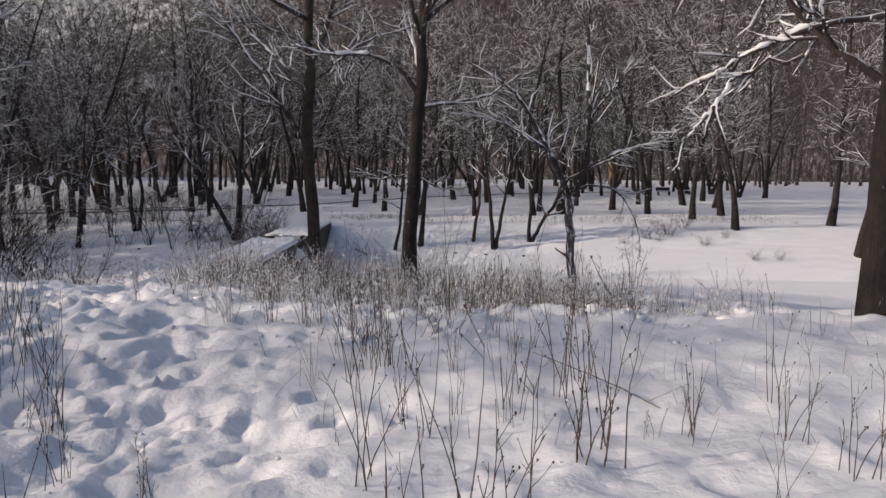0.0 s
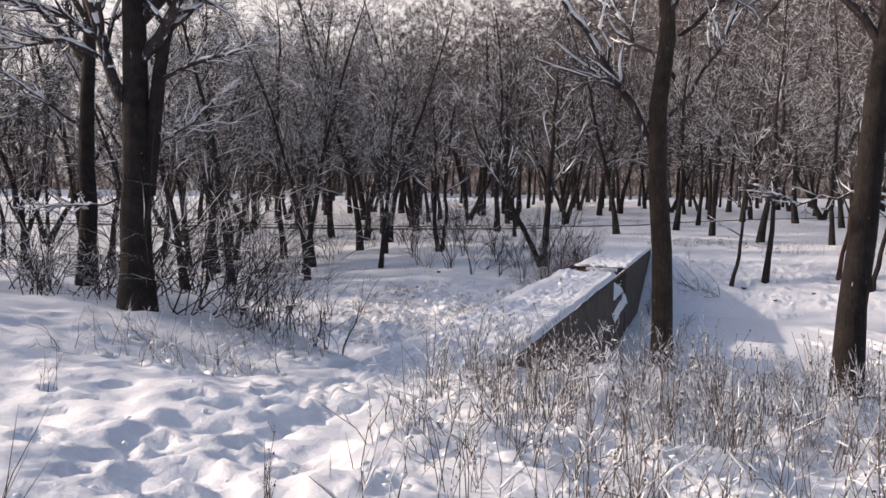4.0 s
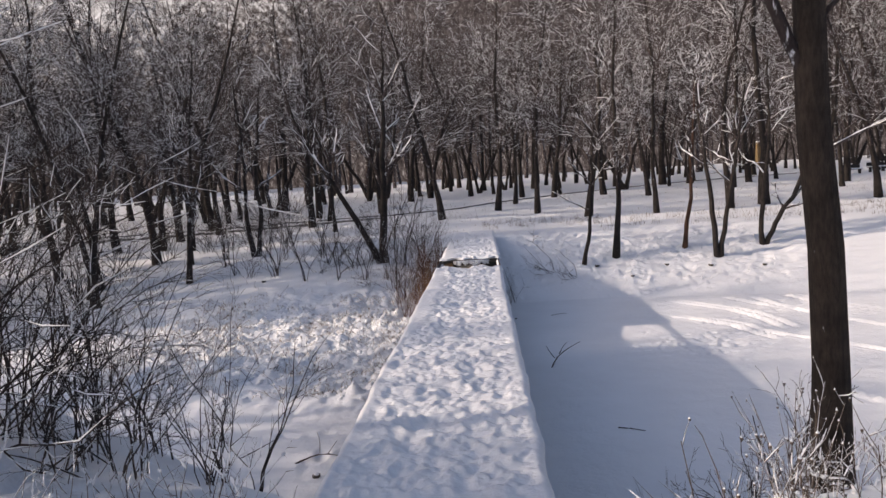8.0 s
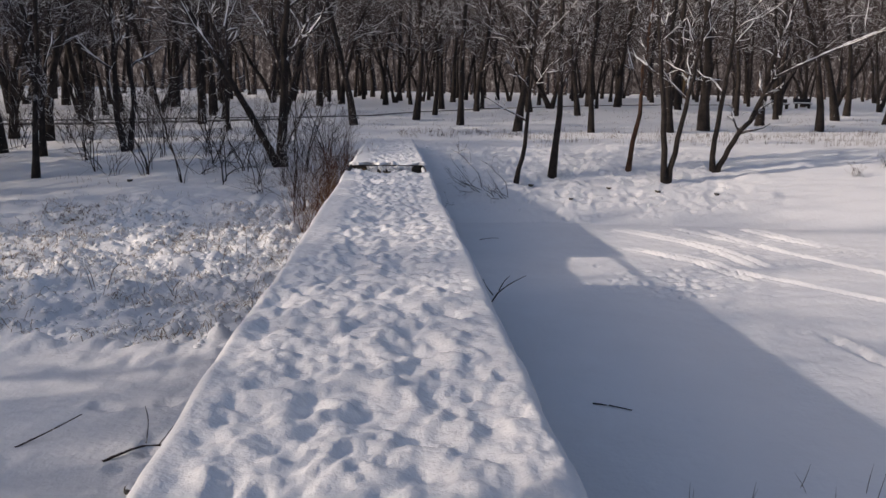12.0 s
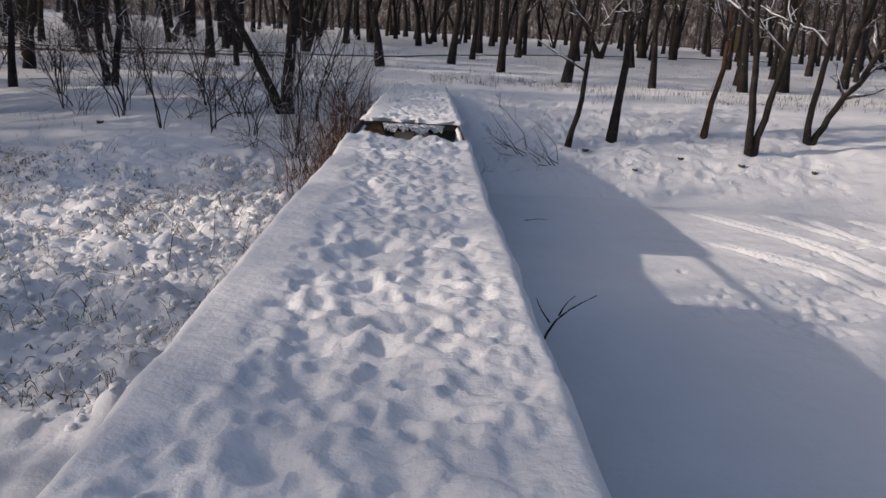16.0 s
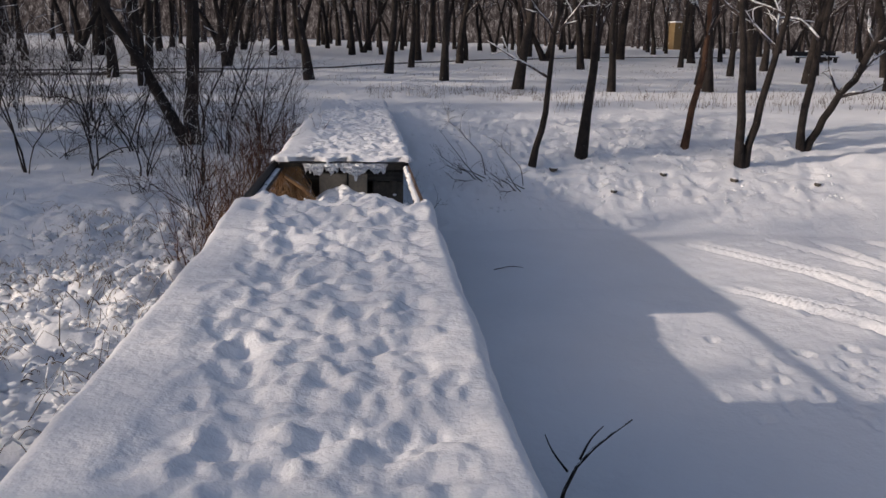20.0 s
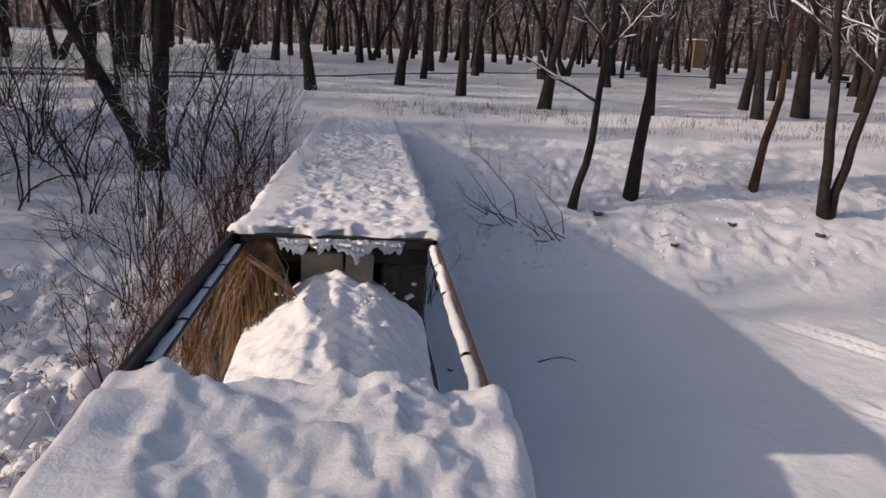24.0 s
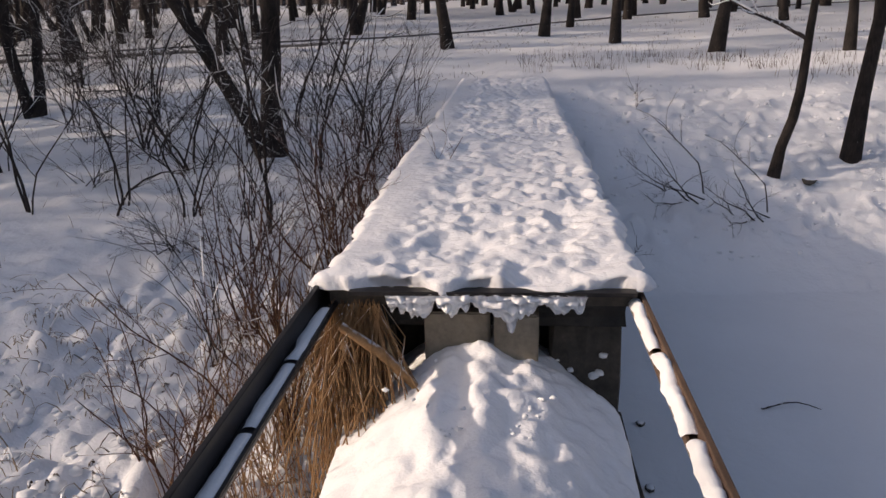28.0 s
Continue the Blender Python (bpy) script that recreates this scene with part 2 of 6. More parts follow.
class Tubes:
    """Collects tapered tubes and small solids into one mesh of triangles and quads (all as quads)."""

    def __init__(self):
        self.v, self.f, self.t, self.n = [], [], [], 0

    def add(self, pts, radii, sides):
        pts = np.asarray(pts, float)
        radii = np.broadcast_to(np.asarray(radii, float), (len(pts),))
        d = np.gradient(pts, axis=0)
        d /= np.linalg.norm(d, axis=1, keepdims=True) + 1e-9
        mean = d.mean(0)
        zero = np.zeros(len(d))
        if abs(mean[0]) < 0.7 * math.sqrt(float(mean @ mean)):
            a = np.stack([zero, d[:, 2], -d[:, 1]], 1)
        else:
            a = np.stack([-d[:, 2], zero, d[:, 0]], 1)
        a /= np.sqrt((a * a).sum(1))[:, None] + 1e-9
        b = np.stack([d[:, 1] * a[:, 2] - d[:, 2] * a[:, 1], d[:, 2] * a[:, 0] - d[:, 0] * a[:, 2], d[:, 0] * a[:, 1] - d[:, 1] * a[:, 0]], 1)
        ang = np.arange(sides) * 2 * np.pi / sides + 0.4
        ring = pts[:, None] + radii[:, None, None] * (np.cos(ang)[None, :, None] * a[:, None] + np.sin(ang)[None, :, None] * b[:, None])
        self.v.append(ring.reshape(-1, 3))
        i = np.arange(len(pts) - 1)[:, None] * sides
        j = np.arange(sides)[None]
        k = (j + 1) % sides
        self.f.append(np.stack([i + j, i + sides + j, i + sides + k, i + k], -1).reshape(-1, 4) + self.n)
        self.n += len(pts) * sides

    def spikes(self, base, tip, radius):
        """Many thin three-sided spikes at once."""
        base, tip, radius = np.asarray(base, float), np.asarray(tip, float), np.asarray(radius, float)
        d = tip - base
        d /= np.linalg.norm(d, axis=1, keepdims=True) + 1e-9
        ref = np.where(np.abs(d[:, :1]) < 0.7, np.array([[1.0, 0, 0]]), np.array([[0, 1.0, 0]]))
        a = np.cross(d, ref)
        a /= np.linalg.norm(a, axis=1, keepdims=True) + 1e-9
        b = np.cross(d, a)
        ring = [base + radius[:, None] * (math.cos(g) * a + math.sin(g) * b) for g in (0.0, 2.094, 4.189)]
        self.v.append(np.stack(ring + [tip], 1).reshape(-1, 3))
        k = self.n + 4 * np.arange(len(base))[:, None]
        for p, q in ((0, 1), (1, 2), (2, 0)):
            self.t.append(np.concatenate([k + q, k + p, k + 3], 1))
        self.n += 4 * len(base)

    def slivers(self, base, tip, radius, rng):
        """Many hair-thin twigs at once, one face each, turned at random."""
        base, tip, radius = np.asarray(base, float), np.asarray(tip, float), np.asarray(radius, float)
        d = tip - base
        side = np.cross(d, rng.normal(0, 1, d.shape))
        side *= radius[:, None] / (np.linalg.norm(side, axis=1, keepdims=True) + 1e-9)
        self.v.append(np.stack([base - side, base + side, tip], 1).reshape(-1, 3))
        self.t.append(self.n + np.arange(3 * len(base)).reshape(-1, 3))
        self.n += 3 * len(base)

    def bit(self, c, r, rng, flat=0.7):
        """A crumb of eight faces."""
        k = r * rng.uniform(0.6, 1.3, 6)
        p = np.array([(k[0], 0, 0), (0, k[1], 0), (-k[2], 0, 0), (0, -k[3], 0), (0, 0, flat * k[4]), (0, 0, -flat * k[5])])
        a = rng.uniform(0, 1.5)
        p[:, :2] = p[:, :2] @ np.array([[math.cos(a), -math.sin(a)], [math.sin(a), math.cos(a)]])
        self.v.append(p + np.asarray(c))
        self.t.append(np.array([(0, 1, 4), (1, 2, 4), (2, 3, 4), (3, 0, 4), (1, 0, 5), (2, 1, 5), (3, 2, 5), (0, 3, 5)]) + self.n)
        self.n += 6

    def blob(self, c, r, rng, flat=0.6):
        """A small uneven lump of 18 corners."""
        lat = np.array([-1.0, -0.55, 0.35, 0.9])
        w = np.sqrt(1 - np.minimum(lat**2, 0.97))
        ang = np.arange(6) * np.pi / 3 + rng.uniform(0, 1)
        rad = r * rng.uniform(0.8, 1.2, (4, 6))
        ring = np.stack([np.cos(ang)[None] * w[:, None] * rad, np.sin(ang)[None] * w[:, None] * rad, flat * lat[:, None] * rad], -1)
        self.v.append((ring + np.asarray(c)).reshape(-1, 3))
        i, j = np.arange(3)[:, None] * 6, np.arange(6)[None]
        k = (j + 1) % 6
        side = np.stack([i + j, i + k, i + 6 + k, i + 6 + j], -1).reshape(-1, 4)
        caps = np.array([[18, 19, 20, 21], [18, 21, 22, 23], [3, 2, 1, 0], [5, 4, 3, 0]])
        self.f.append(np.concatenate([side, caps]) + self.n)
        self.n += 24

    def mesh(self, name, material):
        return mesh_of(name, np.concatenate(self.v), np.concatenate(self.f) if self.f else None, material, True, np.concatenate(self.t) if self.t else None)


def smooth_step(a, b, v):
    u = np.clip((np.asarray(v, float) - a) / (b - a), 0, 1)
    return u * u * (3 - 2 * u)


def waves(x, y, scale, seed, octaves=3):
    """Cheap smooth unevenness of about -1 to 1, from crossed sines."""
    r = np.random.RandomState(seed)
    out, amp = 0 * x, 1.0
    for _ in range(octaves):
        for _ in range(4):
            a, p = r.uniform(0, 2 * np.pi), r.uniform(0, 2 * np.pi)
            q = r.uniform(0.7, 1.4) * 2 * np.pi / scale
            out = out + amp * 0.35 * np.sin(q * (np.cos(a) * x + np.sin(a) * y) + p + 0.8 * np.sin(0.37 * q * (x - y) + 2 * p))
        amp, scale = amp * 0.5, scale * 0.47
    return out


@functools.lru_cache(None)
def lattice(seed):
    return np.random.RandomState(seed).uniform(-1, 1, (128, 128))


def grain(x, y, scale, seed, octaves=3, fall=0.5):
    """Lattice noise of about -1 to 1, with no direction of its own."""
    table = lattice(seed)
    out, amp = np.zeros(np.broadcast(x, y).shape), 1.0
    for k in range(octaves):
        u, v = x / scale + 17.3 * k + 900, y / scale + 41.7 * k + 900
        i, j = np.floor(u).astype(int), np.floor(v).astype(int)
        a, b = u - i, v - j
        a, b = a * a * (3 - 2 * a), b * b * (3 - 2 * b)
        i0, i1, j0, j1 = i % 128, (i + 1) % 128, j % 128, (j + 1) % 128
        out = out + amp * ((table[i0, j0] * (1 - a) + table[i1, j0] * a) * (1 - b) + (table[i0, j1] * (1 - a) + table[i1, j1] * a) * b)
        amp, scale = amp * fall, scale * 0.48
    return out


def clods(x, y, scale, seed, octaves=3):
    """Trampled unevenness: hollows with soft ridges between them, about -1 to 1."""
    return 1.0 - 2.4 * np.abs(grain(x, y, scale, seed, octaves))


# ---- the lie of the land ----
DECK_Y0, GAP_Y0, GAP_Y1, DECK_Y1, HALF = -23.5, -3.72, 0.0, 15.5, 0.97
ICE = -2.8


def land(x, y):
    """Height of the snow, without its small unevenness."""
    x, y = np.asarray(x, float), np.asarray(y, float)
    left = smooth_step(0.5, -1.5, x)
    # near bank: toe and crest lines
    toe = -15.0 + np.interp(x, [-40, -12, -7, -3, -1, 1, 3, 6, 11, 16, 30, 80], [2, 1.6, 0.9, -0.6, -1.8, -2.9, -2.6, -1.8, 3.6, 5, 6, 10])
    top = np.interp(y, [-400, -60, -41, -36, -33, -31, -28.5, -25.5, -23, -21.5, -20, -10], [0.9, 0.9, 0.76, 0.74, 0.72, 0.86, 1.0, 0.75, 0.28, 0.12, 0.05, 0.0])
    top = top + np.interp(x, [-30, -12, -6, -4, -2, -0.9, 3, 6, 10, 20, 60], [0.8, 0.75, 0.7, 0.52, 0.12, 0, 0.15, 0.05, -0.25, -1.2, -1.6]) * smooth_step(-30, -22, y)
    top = top - np.interp(x, [0.9, 2.2, 4.5, 9], [0, 0.06, 0.30, 0.45]) * smooth_step(-30.5, -27, y) * smooth_step(-21, -24, y)
    top = top + np.interp(x, [1.0, 1.7, 3, 6, 9], [0, 0.16, 0.22, 0.22, 0]) * np.exp(-(((y + 22.8) / 1.5) ** 2))
    near = smooth_step(0.0, 4.6, toe - y)
    # far bank: rises in steps, then slowly for ever
    shift = np.interp(x, [-60, -20, -8, 0, 6, 12, 20, 60], [6, 5, -1.5, -0.5, 0, -1.0, -2.5, -8])
    v = y - shift
    bed = ICE + 0.35 * left
    far = np.interp(v, [-60, 7.6, 9.0, 11.2, 14.0, 16.5, 20, 24, 28, 33.5, 40, 60, 90, 160, 600], [-2.8, -2.8, -2.25, -1.55, -0.75, -0.25, -0.1, 0.0, 0.22, 0.47, 0.75, 1.7, 2.7, 4.2, 9.0])
    far_left = np.interp(v, [-60, -6, 2, 6, 10, 12, 15, 20, 24, 28, 33.5, 40, 60, 90, 160, 600], [-2.45, -2.45, -2.2, -1.75, -1.05, -0.85, -0.55, -0.2, 0.0, 0.22, 0.47, 0.75, 1.7, 2.7, 4.2, 9.0])
    low = far * (1 - left) + far_left * left
    return low + near * (top - low)


def prints(x, y, rows, size=(0.16, 0.11), depth=0.07, rim=0.3):
    """Depth of trodden marks, each with a raised rim, at a list of (x, y, turn)."""
    low, high = np.zeros_like(x), np.zeros_like(x)
    for px, py, a, *more in rows:
        s, deep = more if more else (1.0, 1.0)
        near = (np.abs(x - px) < 0.45) & (np.abs(y - py) < 0.45)
        if not near.any():
            continue
        dx, dy = x[near] - px, y[near] - py
        u, w = np.cos(a) * dx + np.sin(a) * dy, -np.sin(a) * dx + np.cos(a) * dy
        q = np.sqrt((u / (s * size[1])) ** 2 + (w / (s * size[0])) ** 2)
        low[near] = np.minimum(low[near], -deep * np.exp(-(q**6)))
        high[near] = np.maximum(high[near], deep * np.exp(-((q - 1.4) ** 2) * 7))
    return depth * (low + rim * high * np.maximum(0, 1 + low))


TRAIL = [(5.0, -43), (4.6, -38), (4.1, -35), (3.5, -32.6), (2.4, -30.2), (1.2, -28), (0.4, -25), (0.0, -22.5)]


def trail_x(y):
    return np.interp(y, [p[1] for p in TRAIL], [p[0] for p in TRAIL])


def trail_marks():
    rng = np.random.RandomState(4)
    rows = []
    for _ in range(560):
        y = rng.uniform(-40, -20)
        rows.append((trail_x(y) + rng.normal(0, 0.45), y, rng.normal(0.1, 0.6), rng.uniform(0.55, 1.05), rng.uniform(0.3, 1.1)))
    for _ in range(230):
        y = rng.uniform(-41, -22)
        rows.append((trail_x(y) + rng.uniform(-4.0, 2.5), y, rng.uniform(-1, 1), rng.uniform(0.5, 0.9), rng.uniform(0.2, 0.7)))
    for _ in range(110):
        y = rng.uniform(-33, -21)
        rows.append((trail_x(y) + rng.uniform(-3.5, 1.5), y, rng.uniform(-1, 1)))
    return rows


def surface(x, y):
    """Height of the snow with drifts, trodden trail, tussocks and tracks."""
    z = land(x, y)
    bank = smooth_step(-2.6, -1.9, z) * smooth_step(46, 26, y) * smooth_step(60, 40, np.abs(x))
    z = z + 0.020 * bank * waves(x, y, 2.6, 1) + (0.012 + 0.010 * bank) * waves(x, y, 0.9, 2)
    # tussocks of the marsh beside the causeway
    marsh = smooth_step(-1.1, -1.8, x) * smooth_step(-17, -12, x - 0.0) * smooth_step(-11.5, -8, y) * smooth_step(8, 3, y) * smooth_step(-12.5, -8.5, y + 0.25 * (x + 4))
    z = z + marsh * (0.05 + 0.20 * np.maximum(0, grain(x, y, 0.9, 3, 2)) + 0.17 * np.abs(grain(x, y, 0.34, 5, 2)))
    # rough bank on the far shore and by the weeds
    rough = smooth_step(7.2, 9, y) * smooth_step(17, 13, y) * smooth_step(0.5, 2, x)
    z = z + rough * (0.030 * grain(x, y, 1.3, 7, 2) + 0.034 * clods(x, y, 0.50, 9, 2) + 0.024 * grain(x, y, 0.24, 10, 2))
    fore = smooth_step(-20.5, -23, y)
    z = z + fore * (0.030 * grain(x, y, 1.1, 11) + 0.020 * grain(x, y, 0.42, 12, 2) + 0.020 * clods(x, y, 0.55, 16, 3))
    trod = fore * np.exp(-(((x - trail_x(y) - 0.1) / 0.85) ** 4))
    z = z + trod * (-0.05 + 0.045 * clods(x, y, 0.38, 14, 2) + 0.014 * grain(x, y, 0.13, 15, 2))
    weeds = smooth_step(-33, -29, y) * smooth_step(-16, -20, y) * smooth_step(1.0, 2.5, x)
    z = z + weeds * (0.10 * np.abs(grain(x, y, 0.6, 8, 2)) + 0.05 * np.maximum(0, grain(x, y, 0.27, 6, 1)))
    # sled and ski tracks over the ice
    on_ice = smooth_step(-2.45, -2.65, z)
    for ys, xs, twin in [((-0.6, 3.1, 5.8), (10.3, 9.8, 8.0), 0.42), ((2.4, 6.2), (12.0, 10.3), 0.0), ((-2.2, 0.25, 2.1), (9.4, 8.8, 7.3), 0.42), ((-6.1, 1.6), (12.6, 7.7), 0.0),
                         ((-1.7, 3.7, 6.0), (15.7, 13.5, 12.8), 0.45), ((-9.4, -8.7, -7.2), (9.0, 8.7, 8.65), 0.0), ((-4.0, 1.5, 6.0), (14.8, 12.2, 11.4), 0.0)]:
        for off in (0.0, twin) if twin else (0.0,):
            d = x - np.interp(y, ys, xs) - off - 0.08 * np.sin(1.3 * y)
            ends = smooth_step(ys[0] - 0.4, ys[0] + 0.4, y) * smooth_step(ys[-1] + 0.4, ys[-1] - 0.4, y)
            z = z + on_ice * ends * (0.05 * np.exp(-(((d - 0.20) / 0.13) ** 2)) - 0.08 * np.exp(-((d / 0.13) ** 2)) + 0.025 * np.exp(-(((d + 0.2) / 0.12) ** 2)))
    return z


def grid_lines(spans):
    """Coordinates from (start, end, step) spans laid end to end, and then growing steps out to the horizon."""
    out = []
    for a, b, s in spans:
        out += list(np.arange(a, b, s))
    hi, lo, step = [spans[-1][1]], [spans[0][0]], spans[-1][2]
    while hi[-1] < 900:
        step *= 1.22
        hi.append(hi[-1] + step)
    step = spans[0][2]
    while lo[-1] > -900:
        step *= 1.22
        lo.append(lo[-1] - step)
    return np.array(lo[:0:-1] + out + hi)


def build_ground():
    gx = grid_lines([(-22, -9, 0.35), (-9, -4.5, 0.11), (-4.5, 8, 0.065), (8, 14, 0.10), (14, 16, 0.2), (16, 36, 0.4)])
    gy = grid_lines([(-43, -38, 0.2), (-38, -24, 0.065), (-24, -20, 0.10), (-20, -12, 0.16), (-12, -5, 0.10), (-5, 7.5, 0.085), (7.5, 16, 0.085), (16, 17, 0.25), (17, 45, 0.45)])
    x, y = np.meshgrid(gx, gy)
    z = surface(x, y)
    z += prints(x, y, trail_marks(), (0.16, 0.09), 0.07, 0.35)
    rng = np.random.RandomState(8)
    loose = [(rng.uniform(1.5, 14), rng.uniform(7.5, 16), rng.uniform(0, 3), rng.uniform(0.5, 1.2), rng.uniform(0.3, 1.2)) for _ in range(900)]
    loose = [q for q in loose if waves(np.array([q[0]]), np.array([q[1]]), 2.4, 33)[0] > 0.0]
    loose += [(rng.normal(7.7, 0.9), rng.normal(-2.5, 0.8), rng.uniform(0, 3), rng.uniform(0.6, 1.0), rng.uniform(0.5, 1.2)) for _ in range(110)]
    loose += [(8.6 + 0.13 * k + rng.normal(0, 0.12), -7.0 - 0.5 * k, 0.3) for k in range(9)] + [(8.2 + 0.4 * k + rng.normal(0, 0.1), 0.6 + 0.25 * k, 1.2) for k in range(14)]
    loose += [(rng.uniform(9, 16), rng.uniform(-1, 6), rng.uniform(0, 3), rng.uniform(0.5, 1.0), rng.uniform(0.3, 0.9)) for _ in range(120)]
    loose += [(rng.uniform(-4.5, -1.6), rng.uniform(-15.5, -11), rng.uniform(0, 3)) for _ in range(22)]
    z += prints(x, y, loose, (0.16, 0.11), 0.055, 0.5)
    # under the causeway and its gap the ground stays below the deck
    under = smooth_step(0.95, 0.80, np.abs(x)) * smooth_step(-22.0, -21.4, y) * smooth_step(15.6, 15.0, y)
    z = np.where(under > 0, np.minimum(z, z * (1 - under) + under * -2.6), z)
    n, m = x.shape
    i = np.arange(n * m).reshape(n, m)
    f = np.stack([i[:-1, :-1], i[:-1, 1:], i[1:, 1:], i[1:, :-1]], -1).reshape(-1, 4)
    ob = new("ground", mesh_of("ground", np.stack([x, y, z], -1), f, SNOW))
    tagged(ob, "snow-covered ground with trodden trail, banks and frozen pond", "ground", kind="structure")


build_ground()


def on_land(x, y):
    return float(surface(np.array([float(x)]), np.array([float(y)]))[0])


# ---- the causeway ----
def box(bm, lo, hi):
    """An axis-aligned block added to bm."""
    m = Matrix.Translation([(a + b) / 2 for a, b in zip(lo, hi)]) @ Matrix.Diagonal([b - a for a, b in zip(lo, hi)] + [1])
    return bmesh.ops.create_cube(bm, size=1, matrix=m)["verts"]


def block(name, lo, hi, material, parent, label="", bevel=0.012, jitter=0.0, seed=0):
    bm = bmesh.new()
    box(bm, lo, hi)
    if jitter:
        bmesh.ops.subdivide_edges(bm, edges=bm.edges[:], cuts=5, use_grid_fill=True)
        rng = random.Random(seed)
        for v in bm.verts:
            v.co += Vector([rng.uniform(-jitter, jitter) for _ in range(3)])
    elif bevel:
        bmesh.ops.bevel(bm, geom=bm.edges[:], offset=bevel, segments=2, affect="EDGES")
    return part(name, bm, material, parent, label)


def deck_snow(name, y0, y1, marks, seed, parent, label, ends=(True, True), rag=0.0, drop=0.12, low=-0.13, rise=0.0):
    """Snow on a slab: trodden in the middle, rounded over the edges."""
    nx, ny = 84, int((y1 - y0) / 0.026)
    u = np.linspace(-1, 1, nx)
    gx = np.sign(u) * (1 - (1 - np.abs(u)) ** 1.25)
    gy = np.linspace(y0, y1, ny)
    x, y = np.meshgrid(gx, gy)
    rim = HALF + 0.03 + 0.022 * grain(np.sign(x), y, 0.8, seed, 3) + 0.5 * rag * np.abs(waves(0 * y + 3, y, 0.45, seed + 9))
    side = np.abs(x)
    x = x * rim
    wob = 0.10 * grain(0 * y, y, 1.4, seed + 30, 2)
    left, right = np.interp(y, [-17, -13, -11, -4], [-0.86, -0.70, -0.48, -0.62]) + wob, np.interp(y, [-14, -8, -4], [0.88, 0.72, 0.85]) + wob
    tread = smooth_step(left - 0.14, left + 0.14, x) * smooth_step(right + 0.14, right - 0.14, x)
    z = 0.020 * grain(x, y, 1.3, seed + 1, 2) + 0.030 * (1 - tread)
    z = z + tread * (0.022 * clods(1.35 * x, y, 0.40, seed + 2, 3) + 0.024 * grain(1.2 * x, y, 0.16, seed + 3, 3, 0.6) + 0.010 * np.abs(grain(x, y, 0.075, seed + 6, 1)))
    z = z - 0.030 * tread * np.exp(-(((x + 0.22 - 0.10 * np.sin(0.55 * y + seed)) / 0.13) ** 2)) * (0.6 + 0.8 * grain(x, y, 0.6, seed + 8, 2))
    z = z - 0.024 * tread * np.exp(-(((x - 0.26 - 0.08 * np.sin(0.65 * y + 2)) / 0.13) ** 2)) * (0.6 + 0.8 * grain(x, y, 0.6, seed + 10, 2))
    z = z + prints(x, y, marks, (0.125, 0.055), 0.017, 0.6) + (1 - tread) * 0.008 * np.maximum(0, grain(x, y, 0.22, seed + 11, 2))
    z = z + rise * smooth_step(y1 - 2.2, y1 - 0.4, y) * (1 + 0.6 * clods(x, y, 0.42, seed + 7, 2))
    z = z - 0.10 * np.clip((side - 0.90) / 0.10, 0, 1) ** 2.2
    for k, (end, on) in enumerate(zip((y0, y1), ends)):
        if on:
            d = np.abs(y - end)
            z = z - drop * np.clip((0.12 - d) / 0.12, 0, 1) ** 2
            y = y + (0.05 * waves(x, 0 * x + 7 * k, 0.5, seed + 4)) * (d < 0.01)
    z = np.maximum(z, low + 0.02)
    n, m = x.shape
    i = np.arange(n * m).reshape(n, m)
    f = np.stack([i[:-1, :-1], i[:-1, 1:], i[1:, 1:], i[1:, :-1]], -1).reshape(-1, 4)
    # skirt down into the slab
    v = np.stack([x, y, z], -1).reshape(-1, 3)
    loop = np.concatenate([i[0, :], i[1:, -1], i[-1, -2::-1], i[-2:0:-1, 0]])
    hem = v[loop].copy()
    hem[:, 2] = low
    hem[:, :2] = hem[:, :2] * np.array([0.965, 1.0])
    base = len(v)
    k = np.arange(len(loop))
    skirt = np.stack([loop, base + k, base + (k + 1) % len(loop), loop[(k + 1) % len(loop)]], -1)
    return piece(name, mesh_of(name, np.concatenate([v, hem]), np.concatenate([f, skirt]), SNOW), parent, label)


def deck_marks(y0, y1, seed, lanes, n):
    rng = np.random.RandomState(seed)
    rows = []
    for _ in range(n):
        y = rng.uniform(y0 + 0.15, y1 - 0.15)
        rows.append((rng.choice(lanes) + 0.06 * math.sin(1.3 * y) + rng.normal(0, 0.12), y, rng.normal(0, 0.35), rng.uniform(0.55, 1.15), rng.uniform(0.2, 1.0)))
    return rows


